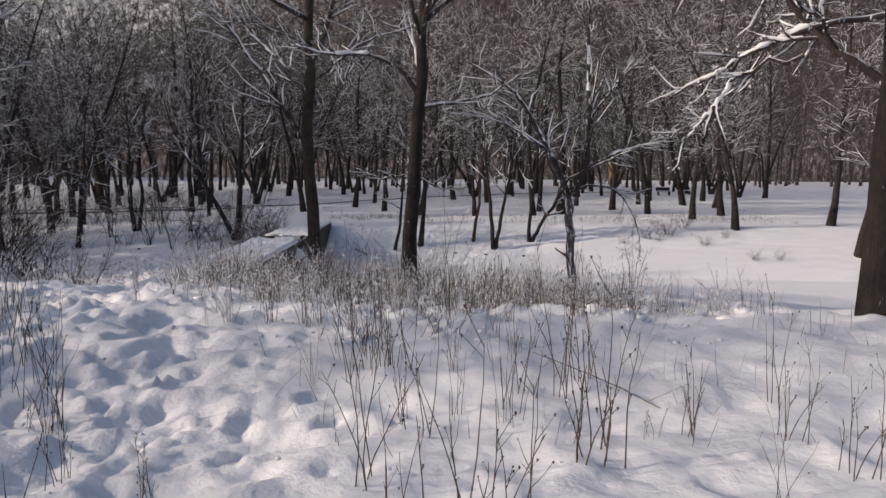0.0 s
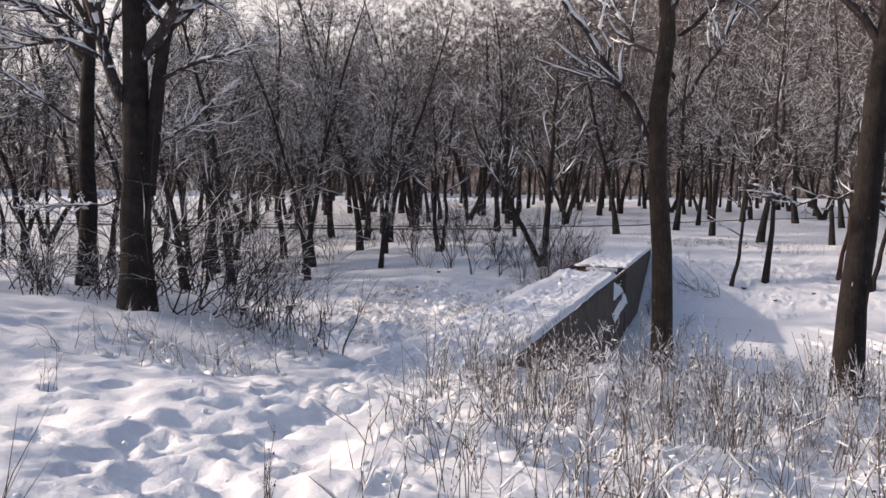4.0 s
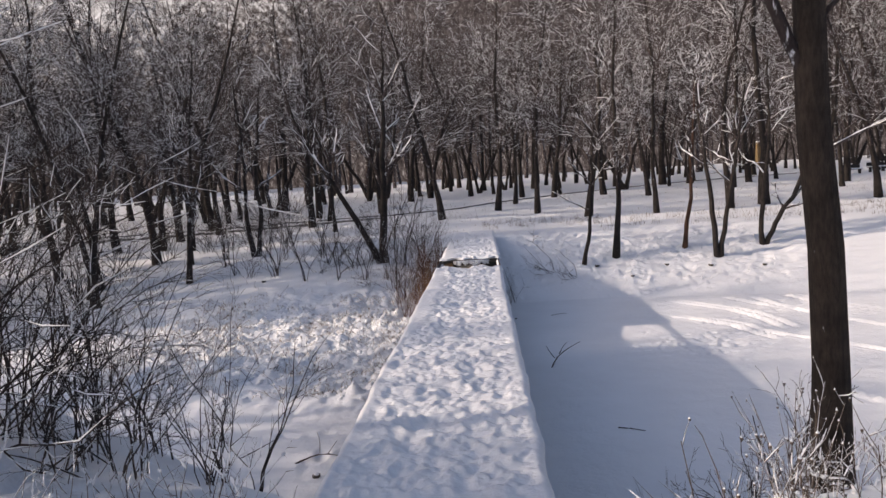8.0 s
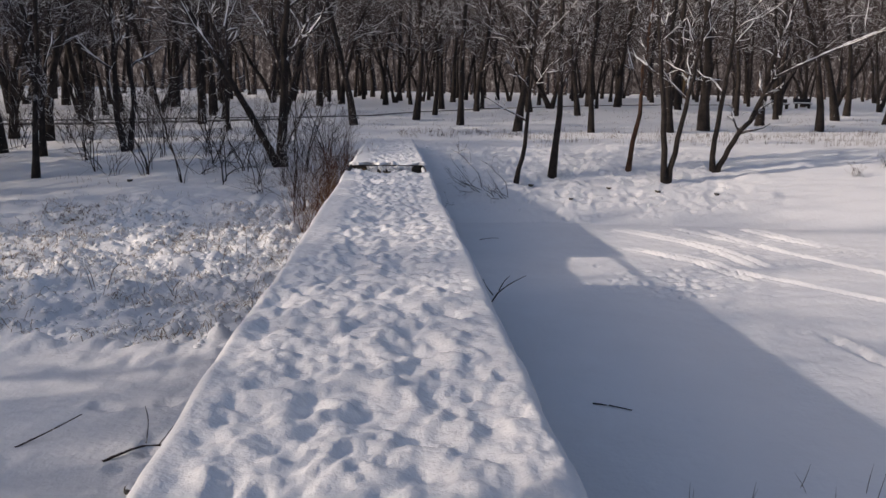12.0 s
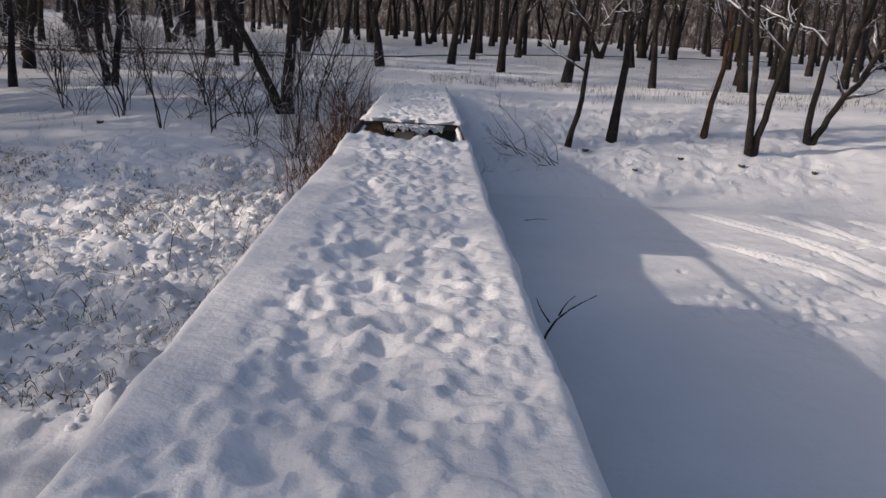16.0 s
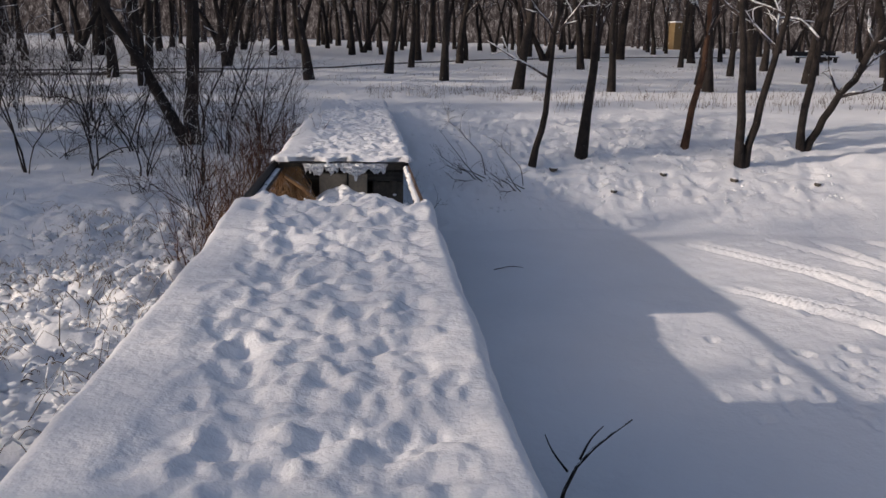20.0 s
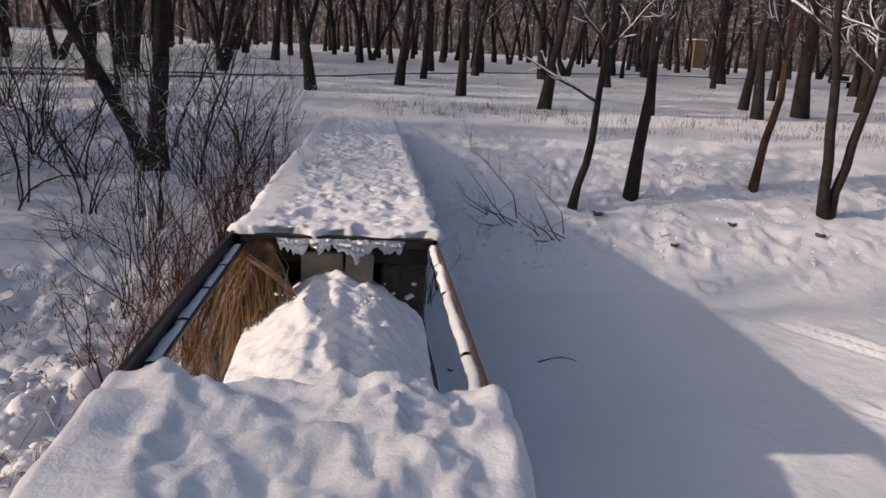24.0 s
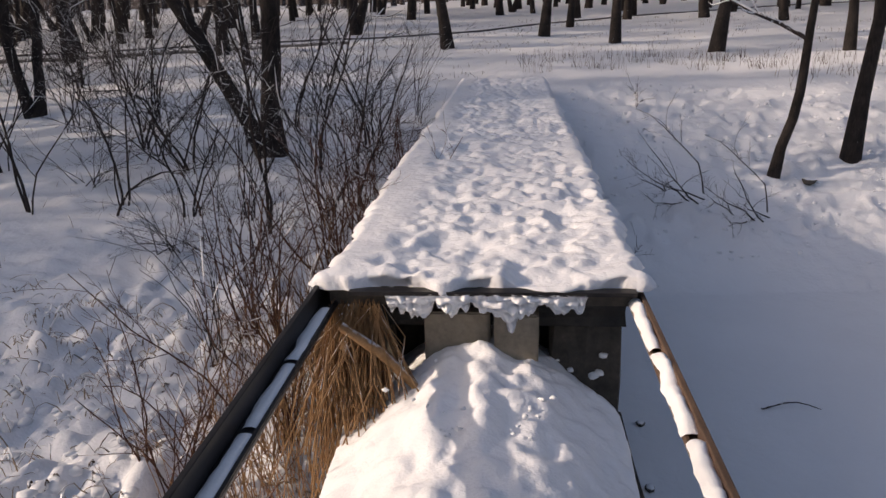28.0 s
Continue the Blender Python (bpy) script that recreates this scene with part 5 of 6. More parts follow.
# ---- dry weeds ----
def weed_parts(seed, height, stems, clumps, material=None):
    rng = np.random.RandomState(seed)
    t, heads, white = Tubes(), Tubes(), Tubes()
    for k in range(stems):
        a, tilt = rng.uniform(0, 2 * np.pi), abs(rng.normal(0, 0.2))
        d = np.array((math.cos(a) * tilt, math.sin(a) * tilt, 1.0))
        h = height * rng.uniform(0.55, 1.1)
        p = run(rng, (rng.normal(0, 0.07), rng.normal(0, 0.07), -0.05), d / np.linalg.norm(d), h, 5, 0.07, 0.0)
        t.add(p, np.linspace(0.0055, 0.0022, 6), 4)
        for _ in range(rng.randint(2, 6)):
            q, dd = along(p, rng.uniform(0.35, 1.0))
            side = run(rng, q, turn_to(dd, rng.uniform(0.3, 0.8), rng), h * rng.uniform(0.08, 0.25), 2, 0.1, 0.06)
            t.add(side, [0.003, 0.0025, 0.0018], 3)
            if rng.rand() < 0.7:
                heads.bit(side[-1], rng.uniform(0.005, 0.011), rng, 2.0)
            if rng.rand() < clumps:
                white.add(along(side, 0.1)[0] + (side - side[0]) * 0.55 + np.array((0, 0, 0.004)), rng.uniform(0.003, 0.008) * np.array((0.5, 1.0, 0.4)), 4)
    for _ in range(int(40 * clumps)):
        white.bit((rng.normal(0, 0.16), rng.normal(0, 0.16), rng.uniform(0.0, 0.6) ** 2 * height), rng.uniform(0.008, 0.026), rng, 0.6)
    out = [("stalk", t.mesh("weed_stalks", material or STEM), ""), ("seed_head", heads.mesh("weed_heads", material or STEM), "")]
    if white.n:
        out.append(("snow_cover", white.mesh("weed_snow", SNOW_SOFT), "clumps of snow caught in the stalks"))
    return out


TALL = [weed_parts(400 + k, h, n, 0.05) for k, (h, n) in enumerate([(1.15, 4), (0.95, 6), (1.3, 5), (0.8, 7)])]
LADEN = [weed_parts(420 + k, h, n, c, STEM_WHITE) for k, (h, n, c) in enumerate([(0.75, 9, 0.7), (0.9, 10, 0.5), (0.6, 9, 0.9), (0.85, 8, 0.6)])]


def weed(kinds, k, x, y, s, label, group):
    ob = tree_thing("dry_weed", kinds[k % len(kinds)], pose(x, y, on_land(x, y), 0, 0, (k * 77) % 360) @ Matrix.Scale(s, 4), label, "weed", group)
    for c in ob.children:
        tagged(c, kind="stuff")


rng = np.random.RandomState(21)
for k, (x, y, s) in enumerate([(5.55, -34.4, 0.9), (5.7, -34.6, 0.8), (5.05, -33.9, 0.75), (6.36, -33.67, 0.95), (6.5, -33.4, 1.0), (7.9, -33.9, 0.7), (7.3, -34.2, 0.4), (6.9, -33.2, 0.35), (5.2, -34.6, 0.6), (4.0, -34.2, 0.5), (2.9, -32.7, 0.7),
                               (3.3, -33.6, 0.6), (4.86, -31.94, 0.8), (5.0, -31.6, 0.7), (6.54, -32.3, 0.9), (6.8, -31.9, 0.85), (6.2, -32.26, 0.7), (4.88, -28.5, 0.7), (5.8, -29.1, 0.9), (6.0, -29.3, 0.85), (5.5, -29.0, 0.8), (2.0, -28.4, 0.5), (-0.4, -27.9, 0.5), (-0.9, -28.9, 0.45), (-2.2, -24.4, 0.4), (-1.1, -26.6, 0.4)]):
    weed(TALL, k, x, y, s, "tall dead weed stalks standing in the snow", "tall dead weeds")
for k in range(150):
    if k < 45:
        x, y = rng.uniform(-2.4, 3.2), rng.uniform(-34.0, -29.5)
        if x > trail_x(y) - 0.75:
            continue
    elif k < 95:
        x, y = rng.uniform(4.2, 8.2), rng.uniform(-33.5, -27.0)
        if x < trail_x(y) + 1.3:
            continue
    elif k < 125:
        x, y = rng.uniform(1.6, 4.8), rng.uniform(-27.5, -23.5)
        if x < trail_x(y) + 1.2:
            continue
    else:
        x, y = rng.uniform(6.5, 12), rng.uniform(-31, -19)
    weed(TALL, k, x, y, rng.uniform(0.4, 0.8), "tall dead weed stalks standing in the snow", "tall dead weeds")
for k in range(210):
    x, y = rng.uniform(1.2, 8.6), rng.uniform(-30.0, -20.6)
    if x < trail_x(y) + 1.1 or (y > -22.5 and x < 2.4) or (y < -26.5 and x < 3.3):
        continue
    weed(LADEN, k, x, y, rng.choice((0.5, 0.65, 0.8, 1.0)) * rng.uniform(0.8, 1.1), "dead weeds weighed down with clumps of snow", "snow-laden weeds")


def strewn(name, spots, height, radius, material, label, category, seed, bendy=0.25, sides=3, parent=None):
    """Many thin blades at (x, y) spots, all one thing that nobody could count."""
    rng = np.random.RandomState(seed)
    t = Tubes()
    z = surface(spots[:, 0], spots[:, 1])
    for (x, y), g in zip(spots, z):
        a, tilt = rng.uniform(0, 2 * np.pi), abs(rng.normal(0, bendy))
        h = height * rng.uniform(0.45, 1.15)
        d = np.array((math.cos(a) * tilt, math.sin(a) * tilt, 1.0))
        p = run(rng, (x, y, g - 0.03), d / np.linalg.norm(d), h, 2, 0.12, -0.12 * bendy)
        t.add(p, radius * np.array((1, 0.8, 0.25)), sides)
    return tagged(new(name, t.mesh(name, material)), label, category, kind="stuff")


def scatter(seed, n, x0, x1, y0, y1, keep=None):
    rng = np.random.RandomState(seed)
    p = np.stack([rng.uniform(x0, x1, n), rng.uniform(y0, y1, n)], -1)
    return p if keep is None else p[keep(p[:, 0], p[:, 1])]


strewn("dry_weed_stalks", scatter(1, 2800, -4, 3.4, -34.5, -28.6, lambda x, y: (x < trail_x(y) - 0.6) & (waves(x, y, 2.2, 15) > -0.1)), 0.6, 0.0035, STEM, "dense thin dead stalks beside the trail", "weeds", 31, 0.18)
strewn("dry_weed_stalks", scatter(2, 1700, 1.0, 10, -33.5, -21.5, lambda x, y: (x > trail_x(y) + 0.9) & (waves(x, y, 1.8, 16) > 0.0)), 0.36, 0.0032, STEM_WHITE, "dense thin frosted stalks on the bank", "weeds", 32, 0.6)
strewn("dry_weed_stalks", scatter(3, 700, -9, -0.9, -22, -18.3, lambda x, y: waves(x, y, 1.5, 17) > 0.25), 0.22, 0.003, STEM, "short dead stalks along the bank's edge", "weeds", 33, 0.3)
def in_marsh(x, y):
    return (y < 4.0 - 0.2 * (x + 4)) & (y > -9 - 0.25 * (x + 4))


def bent_blades(name, spots, length, radius, material, label, category, seed, coat=0.0):
    """Long dead blades that rise, bend over and lie down; with coat, some carry a strip of snow."""
    rng = np.random.RandomState(seed)
    t, white = Tubes(), Tubes()
    z = surface(spots[:, 0], spots[:, 1])
    u = np.linspace(0, 1, 5)
    for (x, y), g in zip(spots, z):
        a, n = rng.uniform(0, 2 * np.pi), length * rng.uniform(0.4, 1.3)
        high, out = n * rng.uniform(0.15, 0.6), n * rng.uniform(0.4, 0.9)
        p = np.stack([x + out * u * np.cos(a), y + out * u * np.sin(a), g - 0.03 + high * np.sin(np.pi * np.minimum(u * rng.uniform(0.7, 1.1), 1))], -1)
        p[1:] += rng.normal(0, 0.02 * n, (4, 3))
        r = radius * rng.uniform(0.6, 1.3)
        t.add(p, r * np.array((1, 0.9, 0.8, 0.6, 0.3)), 3)
        if rng.rand() < coat:
            white.add(p[1:4] + np.array((0, 0, 0.8 * r)), rng.uniform(1.2, 2.6) * r * np.array((0.6, 1, 0.5)), 4)
    ob = tagged(new(name), label, category, kind="stuff")
    tagged(piece("blade", t.mesh(name, material), ob), kind="stuff")
    if white.n:
        tagged(piece("snow_cover", white.mesh(name + "_snow", SNOW_SOFT), ob, "strips of snow lying on the blades"), kind="stuff")


bent_blades("marsh_grass", scatter(4, 7000, -11, -1.15, -10, 4.5, lambda x, y: (grain(x, y, 1.1, 18, 2) + 0.6 * grain(x, y, 3.1, 30, 1) > 0.0) & in_marsh(x, y)), 0.34, 0.0065, STRAW, "pale bent marsh grass matted down by snow", "grass", 34, 0.5)
bent_blades("marsh_canes", scatter(24, 420, -11, -1.3, -7, 4, lambda x, y: (grain(x, y, 1.9, 19, 2) > 0.15) & in_marsh(x, y - 1.0)), 1.15, 0.0075, STEM, "long dead canes arching over the marsh", "canes", 46, 0.3)
strewn("bank_grass", scatter(5, 1600, 0.4, 8, 18.6, 24, lambda x, y: waves(x, y, 1.6, 19) > 0.35), 0.38, 0.006, STEM, "tufts of dry grass on the far bank's crest", "grass", 35, 0.3)
strewn("bank_grass", scatter(6, 4200, 7, 34, 15, 23, lambda x, y: waves(x, y, 2.4, 22) > 0.3), 0.36, 0.007, STEM, "dry grass along the far bank's crest", "grass", 36, 0.3)
strewn("pond_grass", scatter(7, 130, 2.2, 7.5, -15.2, -13.2, lambda x, y: waves(x, y, 0.9, 23) > 0.3), 0.45, 0.005, STEM, "thin dead grass at the ice's edge", "grass", 37, 0.3)
strewn("reeds", scatter(8, 480, -1.9, -1.12, -0.4, 3.4, lambda x, y: waves(x, y, 0.8, 24) > -0.3), 1.7, 0.0045, REED, "tall brown dry reeds beside the causeway", "reeds", 38, 0.3)


bent_blades("marsh_leaves", scatter(14, 4600, -11, -1.15, -9.5, 4.5, lambda x, y: (grain(x, y, 1.3, 26, 2) > 0.05) & in_marsh(x, y)), 0.20, 0.012, STEM, "withered brown leaves bent over the marsh tussocks", "leaves", 39)
strewn("shore_grass", scatter(15, 1500, -13, -1.4, 1.5, 9, lambda x, y: waves(x, y, 1.9, 27) > 0.45), 0.22, 0.005, STEM, "sparse dead grass on the far shore", "grass", 40, 0.6)
strewn("grove_grass", scatter(16, 9000, -30, 36, 17, 46, lambda x, y: waves(x, y, 5.0, 28) > 0.25), 0.20, 0.009, STEM, "dry grass and stems poking through the grove's snow", "grass", 44, 0.9)


def weed_mass():
    """The tangle of snow-caught twigs between the trail and the pond."""
    rng = np.random.RandomState(88)
    spots = scatter(17, 4400, -3.0, 9.5, -31.0, -20.4, lambda x, y: ((x > trail_x(y) + 1.0) | ((x < trail_x(y) - 1.1) & (x < -0.9) & (y > -25))) & (waves(x, y, 2.6, 29) > -0.25) & ((y < -22.6) | (x > 2.2) | (x < 0)) & (np.abs(y + 24) < 5.0 + 2.5 * waves(x, y, 3.0, 31)))
    z = surface(spots[:, 0], spots[:, 1])
    t, white = Tubes(), Tubes()
    for (x, y), g in zip(spots, z):
        h = rng.uniform(0.2, 0.75)
        a, tilt = rng.uniform(0, 2 * np.pi), rng.uniform(0.1, 0.8)
        d = np.array((math.cos(a) * math.sin(tilt), math.sin(a) * math.sin(tilt), math.cos(tilt)))
        p = run(rng, (x, y, g - 0.04), d, h, 3, 0.18, -0.05)
        t.add(p, [0.005, 0.004, 0.003, 0.002], 3)
        for _ in range(3):
            q, dd = along(p, rng.uniform(0.3, 1.0))
            tip = q + turn_to(dd, rng.uniform(0.4, 1.0), rng) * h * rng.uniform(0.15, 0.4)
            t.slivers([q], [tip], [0.004], rng)
            if rng.rand() < 0.5:
                lift = np.array((0, 0, 0.004))
                white.add([q + lift, 0.7 * q + 0.3 * tip + 1.6 * lift, 0.4 * q + 0.6 * tip + lift], rng.uniform(0.003, 0.009) * np.array((0.6, 1.0, 0.3)), 4)
        if rng.rand() < 0.5:
            white.bit(p[2], rng.uniform(0.010, 0.028), rng, 0.7)
        if rng.rand() < 0.35:
            white.blob(p[0] + np.array((0, 0, rng.uniform(0.0, 0.05))), rng.uniform(0.05, 0.15), rng, rng.uniform(0.28, 0.45))
    ob = tagged(new("weed_tangle"), "tangle of dead twiggy weeds caught full of snow", "weeds", kind="stuff")
    tagged(piece("stalk", t.mesh("tangle_stalks", STEM_WHITE), ob), kind="stuff")
    tagged(piece("snow_cover", white.mesh("tangle_snow", SNOW_SOFT), ob, "clumps of snow caught in the twigs"), kind="stuff")


weed_mass()


def snow_lumps(name, spots, size, seed, label):
    rng = np.random.RandomState(seed)
    t = Tubes()
    z = surface(spots[:, 0], spots[:, 1])
    for (x, y), g in zip(spots, z):
        t.blob((x, y, g + rng.uniform(-0.25, 0.15) * size), size * rng.uniform(0.3, 1.2), rng, rng.uniform(0.45, 0.75))
    tagged(new(name, t.mesh(name, SNOW_SOFT)), label, "snow", kind="stuff")


snow_lumps("marsh_snow_lumps", scatter(11, 3600, -11, -1.2, -10, 3, lambda x, y: (y < 2.5 - 0.2 * (x + 4)) & (y > -9 - 0.25 * (x + 4))), 0.075, 41, "small caps of snow on the marsh tussocks")
snow_lumps("bank_snow_lumps", scatter(12, 1500, 1.5, 8.5, -31, -21.0, lambda x, y: x > trail_x(y) + 1.0), 0.035, 42, "crumbs of snow among the weeds")
snow_lumps("shore_snow_lumps", scatter(18, 1500, 1.6, 14, 8.2, 16, lambda x, y: waves(x, y, 1.7, 34) > -0.1), 0.05, 45, "crumbs of snow strewn on the far bank")
snow_lumps("trail_snow_lumps", scatter(13, 260, -1.2, 5.6, -38, -24, lambda x, y: np.abs(x - trail_x(y)) < 1.0), 0.028, 43, "crumbs of snow kicked up along the trail")


# the sheaf of reed that hangs over the broken end
def reed_sheaf():
    rng = np.random.RandomState(9)
    t = Tubes()
    for _ in range(330):
        top = np.array((rng.uniform(-0.95, -0.62), rng.uniform(-0.05, 0.12), -0.2 + rng.uniform(-0.1, 0.05)))
        low = np.array((top[0] + rng.normal(-0.02, 0.16), top[1] + rng.uniform(-0.4, 0.05), rng.uniform(-1.45, -0.6)))
        mid = (top + low) / 2 + rng.normal(0, 0.05, 3)
        t.add([low, mid, top], [0.006, 0.005, 0.002], 3)
    ob = tagged(new("reed_sheaf", t.mesh("reed_sheaf", REED)), "matted sheaf of brown dry reed by the broken slab", "reeds", kind="stuff")
    stalk = Tubes()
    stalk.add([(-0.85, -0.12, -0.28), (-0.6, -0.14, -0.45), (-0.38, -0.15, -0.68)], [0.03, 0.035, 0.028], 6)
    tagged(new("broken_stake", stalk.mesh("broken_stake", REED)), "weathered wooden stake leaning in the gap", "stake")


reed_sheaf()


# snow that hangs and lies about the broken end
def end_snow():
    gx, u = np.linspace(-0.64, 0.70, 140), np.linspace(0, 1, 30)
    x, w = np.meshgrid(gx, u)
    hang = 0.09 + 0.14 * np.abs(waves(gx, 0 * gx, 0.45, 71)) + 0.05 * np.abs(waves(gx, 0 * gx, 0.16, 72)) + 0.12 * np.exp(-(((gx - 0.2) / 0.10) ** 2))
    edge = np.clip(np.minimum(gx + 0.64, 0.70 - gx) / 0.08, 0.05, 1)
    z = -0.085 - w * (hang * edge)[None]
    y = 0.012 - 0.11 * np.sqrt(np.maximum(0, 1 - (1.25 * w - 0.35) ** 2)) * edge[None] * (0.75 + 0.30 * waves(x, 3 * z, 0.22, 73, 2)) - 0.055 * np.abs(waves(x, z, 0.15, 74, 2)) * edge[None] * np.sin(np.pi * np.clip(w * 0.9 + 0.1, 0, 1)) + 0.10 * w
    n, m = x.shape
    i = np.arange(n * m).reshape(n, m)
    f = np.stack([i[:-1, :-1], i[1:, :-1], i[1:, 1:], i[:-1, 1:]], -1).reshape(-1, 4)
    piece("hanging_snow", mesh_of("hanging_snow", np.stack([x, y, z], -1), f, SNOW_SOFT), causeway, "ragged snow hanging at the broken end")
    rng = np.random.RandomState(6)
    t = Tubes()
    for _ in range(4):
        t.blob((rng.uniform(0.55, 0.80), 0.25, rng.choice((-0.62, -0.75)) + rng.normal(0, 0.02)), rng.uniform(0.02, 0.05), rng, 0.6)
    for _ in range(60):
        t.bit((rng.normal(0.02, 0.2), rng.uniform(-0.9, 0.1), -0.55 + rng.uniform(-0.06, 0.03)), rng.uniform(0.01, 0.028), rng, 0.7)
    tagged(piece("loose_snow", t.mesh("loose_snow", SNOW_SOFT), causeway, "crumbs of snow about the broken end"), kind="stuff")
    bm = bmesh.new()
    box(bm, (-0.80, -0.075, -0.095), (0.94, 0.012, -0.070))
    part("edge_strip", bm, STEEL, causeway, "thin dark steel edge strip")


end_snow()


# ---- branches and stones on the ice and banks ----
def branch_thing(name, lines, material, label, category="branch"):
    t = Tubes()
    for pts, a, b in lines:
        t.add(bend(pts, 6), np.linspace(a, b, 6), 6)
    tagged(new(name, t.mesh(name, material)), label, category)


branch_thing("fallen_branch", [([(2.2, -5.1, -2.9), (2.36, -4.83, -2.55), (2.62, -4.7, -2.4), (2.9, -4.55, -2.28), (3.15, -4.42, -2.2)], 0.022, 0.008), ([(2.36, -4.83, -2.55), (2.2, -4.75, -2.35), (2.15, -4.66, -2.22)], 0.013, 0.005),
                               ([(2.5, -4.76, -2.46), (2.62, -4.7, -2.25), (2.76, -4.65, -2.15)], 0.014, 0.005)], TWIG_DARK, "dark forked branch sticking out of the ice")
branch_thing("stick", [([(3.15, -10.58, -2.78), (3.4, -10.7, -2.77), (3.66, -10.86, -2.78)], 0.014, 0.01)], TWIG, "short dark stick lying on the snowy ice")
branch_thing("stick", [([(-4.3, -12.6, -2.44), (-4.0, -12.3, -2.36), (-3.75, -12.0, -2.28)], 0.016, 0.008)], TWIG, "dark stick poking out of the snow")
branch_thing("stick", [([(3.0, 3.6, -2.78), (3.4, 3.75, -2.74), (3.6, 3.5, -2.72)], 0.014, 0.006)], TWIG, "dark twig lying on the snowy ice")
branch_thing("bramble_cane", [([(7.35, -32.8, 0.66), (7.05, -32.5, 0.82), (6.65, -32.2, 0.95), (6.35, -31.9, 1.02)], 0.008, 0.004), ([(7.1, -32.6, 0.8), (7.35, -32.7, 0.95)], 0.004, 0.002)], STEM, "dead bent cane with withered leaves", "weed")
branch_thing("log", [([(4.45, -27.3, 0.50), (4.75, -27.2, 0.55), (5.1, -27.25, 0.52)], 0.06, 0.09)], STONE, "dark rotten log half buried in snow", "log")
branch_thing("stick", [([(-3.15, -13.0, -2.44), (-2.75, -12.7, -2.36), (-2.4, -12.75, -2.40)], 0.02, 0.01), ([(-2.75, -12.7, -2.36), (-2.8, -12.4, -2.2), (-2.9, -12.2, -2.1)], 0.009, 0.004), ([(-2.6, -12.7, -2.38), (-2.45, -12.5, -2.2)], 0.008, 0.004)], TWIG_DARK, "dark forked stick on the snow")
FALLEN = shrub_parts(380, 2.2, 6, 0.7, (5, 4), TWIG_DARK, 0.02, 0.1)
for x, y, a, s in [(3.6, 9.9, -70, 0.9), (4.6, 9.3, -60, 0.8)]:
    ob = tree_thing("fallen_branch", FALLEN, pose(x, y, on_land(x, y) + 0.1, 62, 0, a) @ Matrix.Scale(s, 4), "fallen tangle of dark branches on the bank", "branch", "fallen branches")
    for c in ob.children:
        tagged(c, kind="stuff")


def stone(x, y, r, seed, label="small dark stone in the snow"):
    rng = np.random.RandomState(seed)
    t = Tubes()
    t.blob((0, 0, 0), r, rng, 0.6)
    ob = tagged(new("stone", t.mesh("stone", STONE)), label, "stone", "stones on the banks")
    ob.matrix_world = pose(x, y, on_land(x, y) + 0.3 * r)


for k, (x, y, r) in enumerate([(7.24, 9.06, 0.10), (9.06, 10.1, 0.12), (5.9, 10.7, 0.14), (10.9, 9.4, 0.13), (13.2, 9.0, 0.12), (1.5, 2.0, 0.06), (1.6, 3.2, 0.05), (-2.6, -13.7, 0.09), (-9.5, 7.6, 0.12)]):
    stone(x, y, r, k)


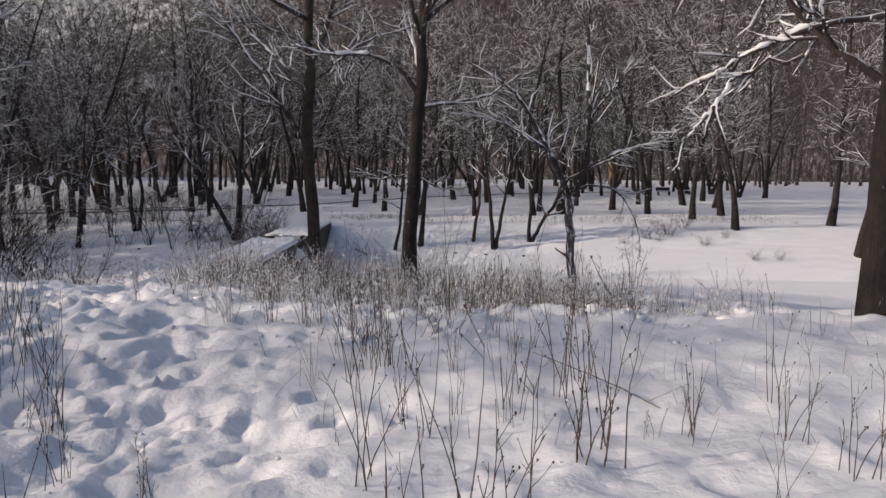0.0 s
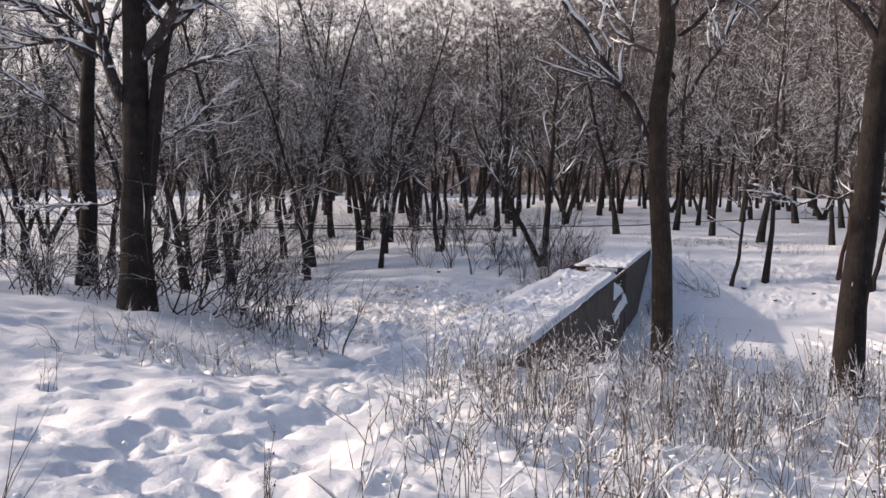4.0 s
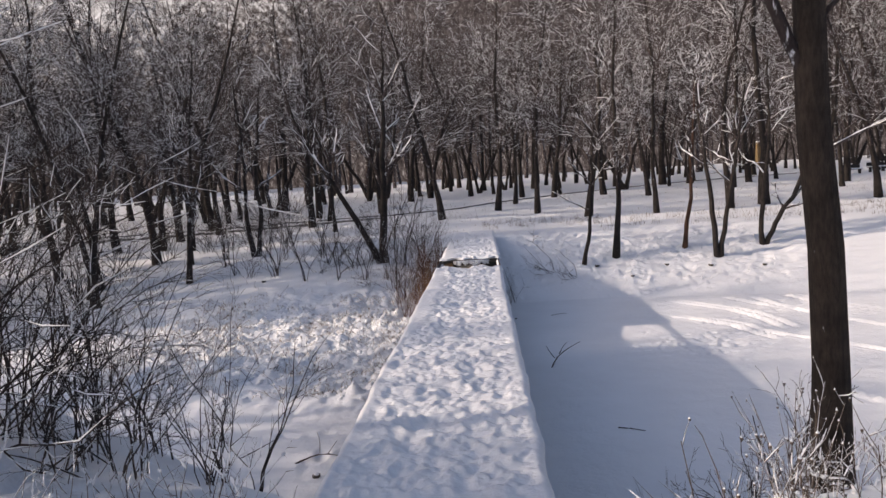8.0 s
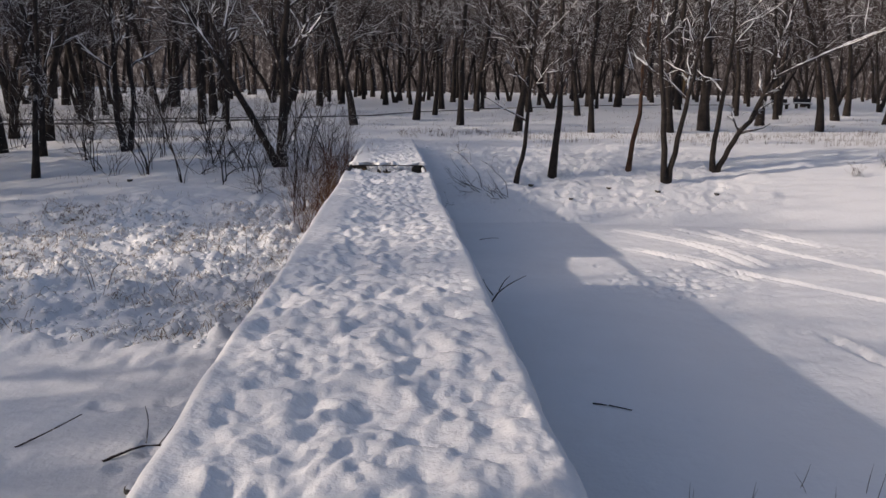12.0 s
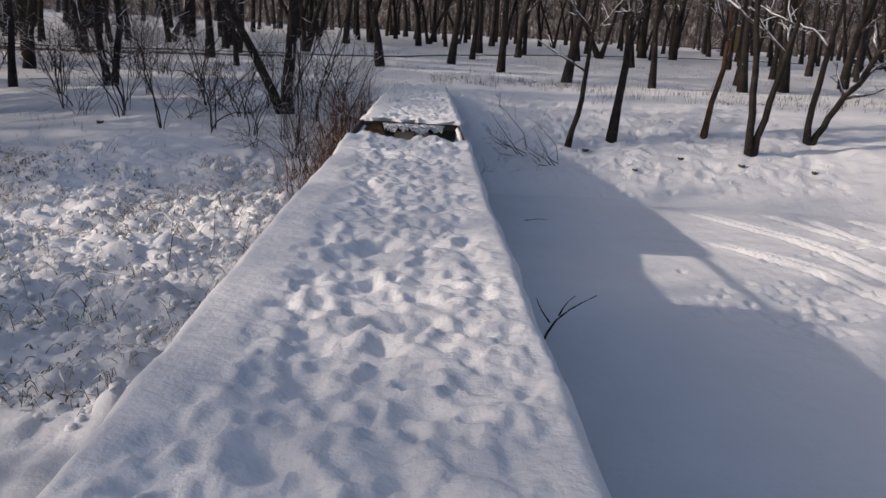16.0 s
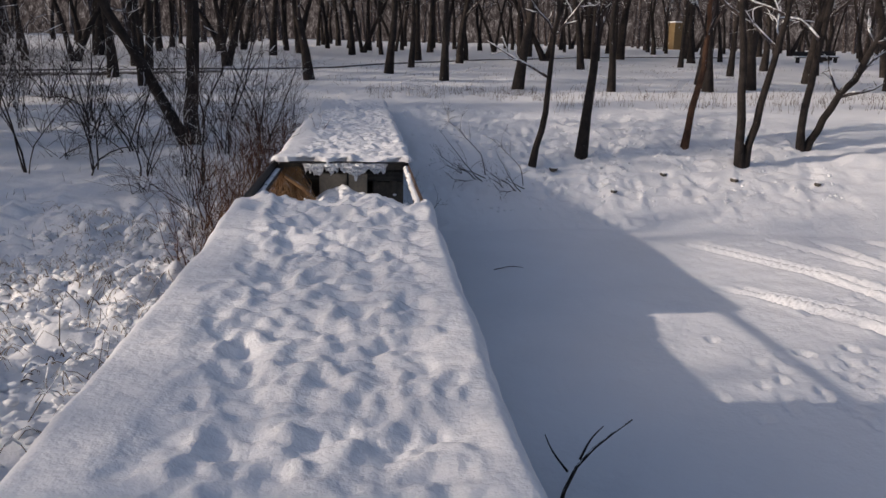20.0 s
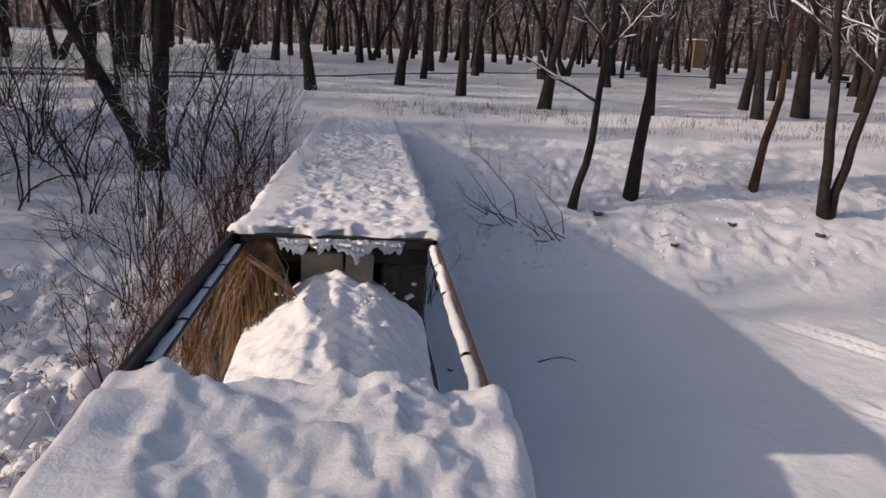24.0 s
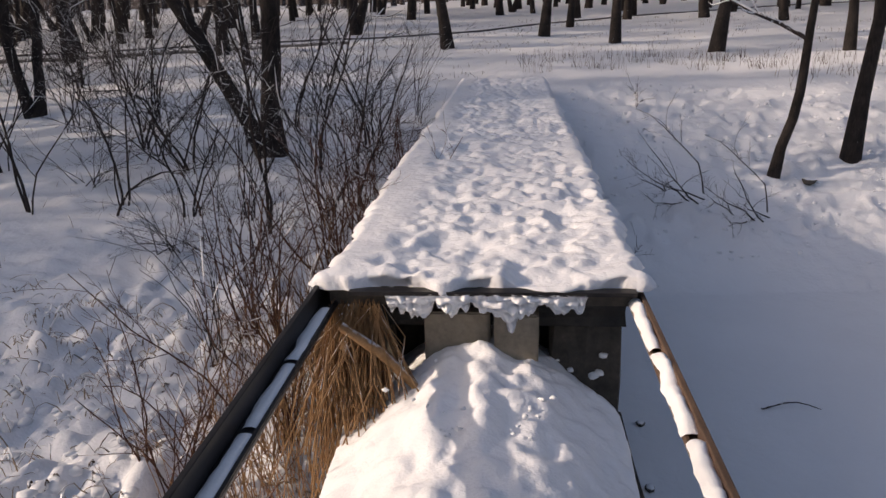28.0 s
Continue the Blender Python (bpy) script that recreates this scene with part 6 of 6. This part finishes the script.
# ---- paths and small buildings behind the grove ----
def path_strip(name, pts, width, material, label):
    p = bend([(a, b, 0) for a, b in pts], 90)
    d = np.gradient(p, axis=0)
    side = np.stack([-d[:, 1], d[:, 0], 0 * d[:, 0]], -1)
    side /= np.linalg.norm(side, axis=1, keepdims=True)
    rng = np.random.RandomState(len(pts))
    w = width * (0.55 + 0.45 * rng.rand(len(p)))[:, None] / 2
    rows = [p + side * w * s for s in (-1.15, -0.9, 0.9, 1.15)]
    for k, r in enumerate(rows):
        r[:, 2] = surface(r[:, 0], r[:, 1]) + (0.06 if k in (1, 2) else -0.08)
    v = np.concatenate(rows)
    n = len(p)
    i = np.arange(n - 1)
    f = np.concatenate([np.stack([i + k * n, i + 1 + k * n, i + 1 + (k + 1) * n, i + (k + 1) * n], -1) for k in range(3)])
    tagged(new(name, mesh_of(name, v, f, material)), label, "path", kind="structure")


# Thin dark ribbon painted for the shade along the path's edge.
path_strip("path_edge_shade", [(-60, 27), (-30, 30), (-16.5, 32.4), (-6.5, 32.8), (-2.0, 36.0), (1.5, 41.5), (8, 48), (20, 55), (36, 60)], 0.42, ASPHALT_AND_SHADE, "dark strip for the shaded edge of a snowy path through the grove")
path_strip("path_2", [(-60, 24), (-30, 27), (-19.0, 29.0), (-11.0, 29.5), (-7.0, 30.5)], 1.6, ASPHALT_AND_SHADE, "dark half-cleared asphalt path")


def hut(x, y, w, h, material, label):
    ob = tagged(new("kiosk"), label, "kiosk")
    ob.matrix_world = pose(x, y, on_land(x, y), 0, 0, 12)
    block("wall", (-w / 2, -w / 2, -0.2), (w / 2, w / 2, h), material, ob)
    block("roof", (-w / 2 - 0.1, -w / 2 - 0.1, h), (w / 2 + 0.1, w / 2 + 0.1, h + 0.15), SNOW_SOFT, ob, "snow-covered flat roof")


hut(45.0, 100.0, 1.8, 3.7, PLASTER, "ochre-yellow kiosk far off among the trees")


def bench(x, y, turn):
    ob = tagged(new("park_bench"), "park bench with snow on its seat", "bench", "park benches")
    ob.matrix_world = pose(x, y, on_land(x, y), 0, 0, turn)
    block("seat", (-0.9, -0.22, 0.42), (0.9, 0.22, 0.47), STEEL, ob)
    block("backrest", (-0.9, 0.24, 0.55), (0.9, 0.29, 0.95), STEEL, ob)
    for s in (-0.7, 0.7):
        block("leg", (s - 0.04, -0.2, -0.1), (s + 0.04, 0.2, 0.42), STEEL, ob)
    block("snow_cover", (-0.9, -0.22, 0.472), (0.9, 0.22, 0.58), SNOW_SOFT, ob, "snow on the seat", 0.03)


for k, (x, y, s) in enumerate([(42.0, 99.6, 1.3), (42.9, 99.9, 1.5), (41.2, 99.7, 0.9)]):
    shrub_thing("snowy_shrub", SNOWY[k % 2], x, y, 53 * k, s, "shrub wholly white with snow by the kiosk", "shrub", "snowy low shrubs")
bench(39.9, 53.0, 10)
bench(36.9, 51.5, 10)
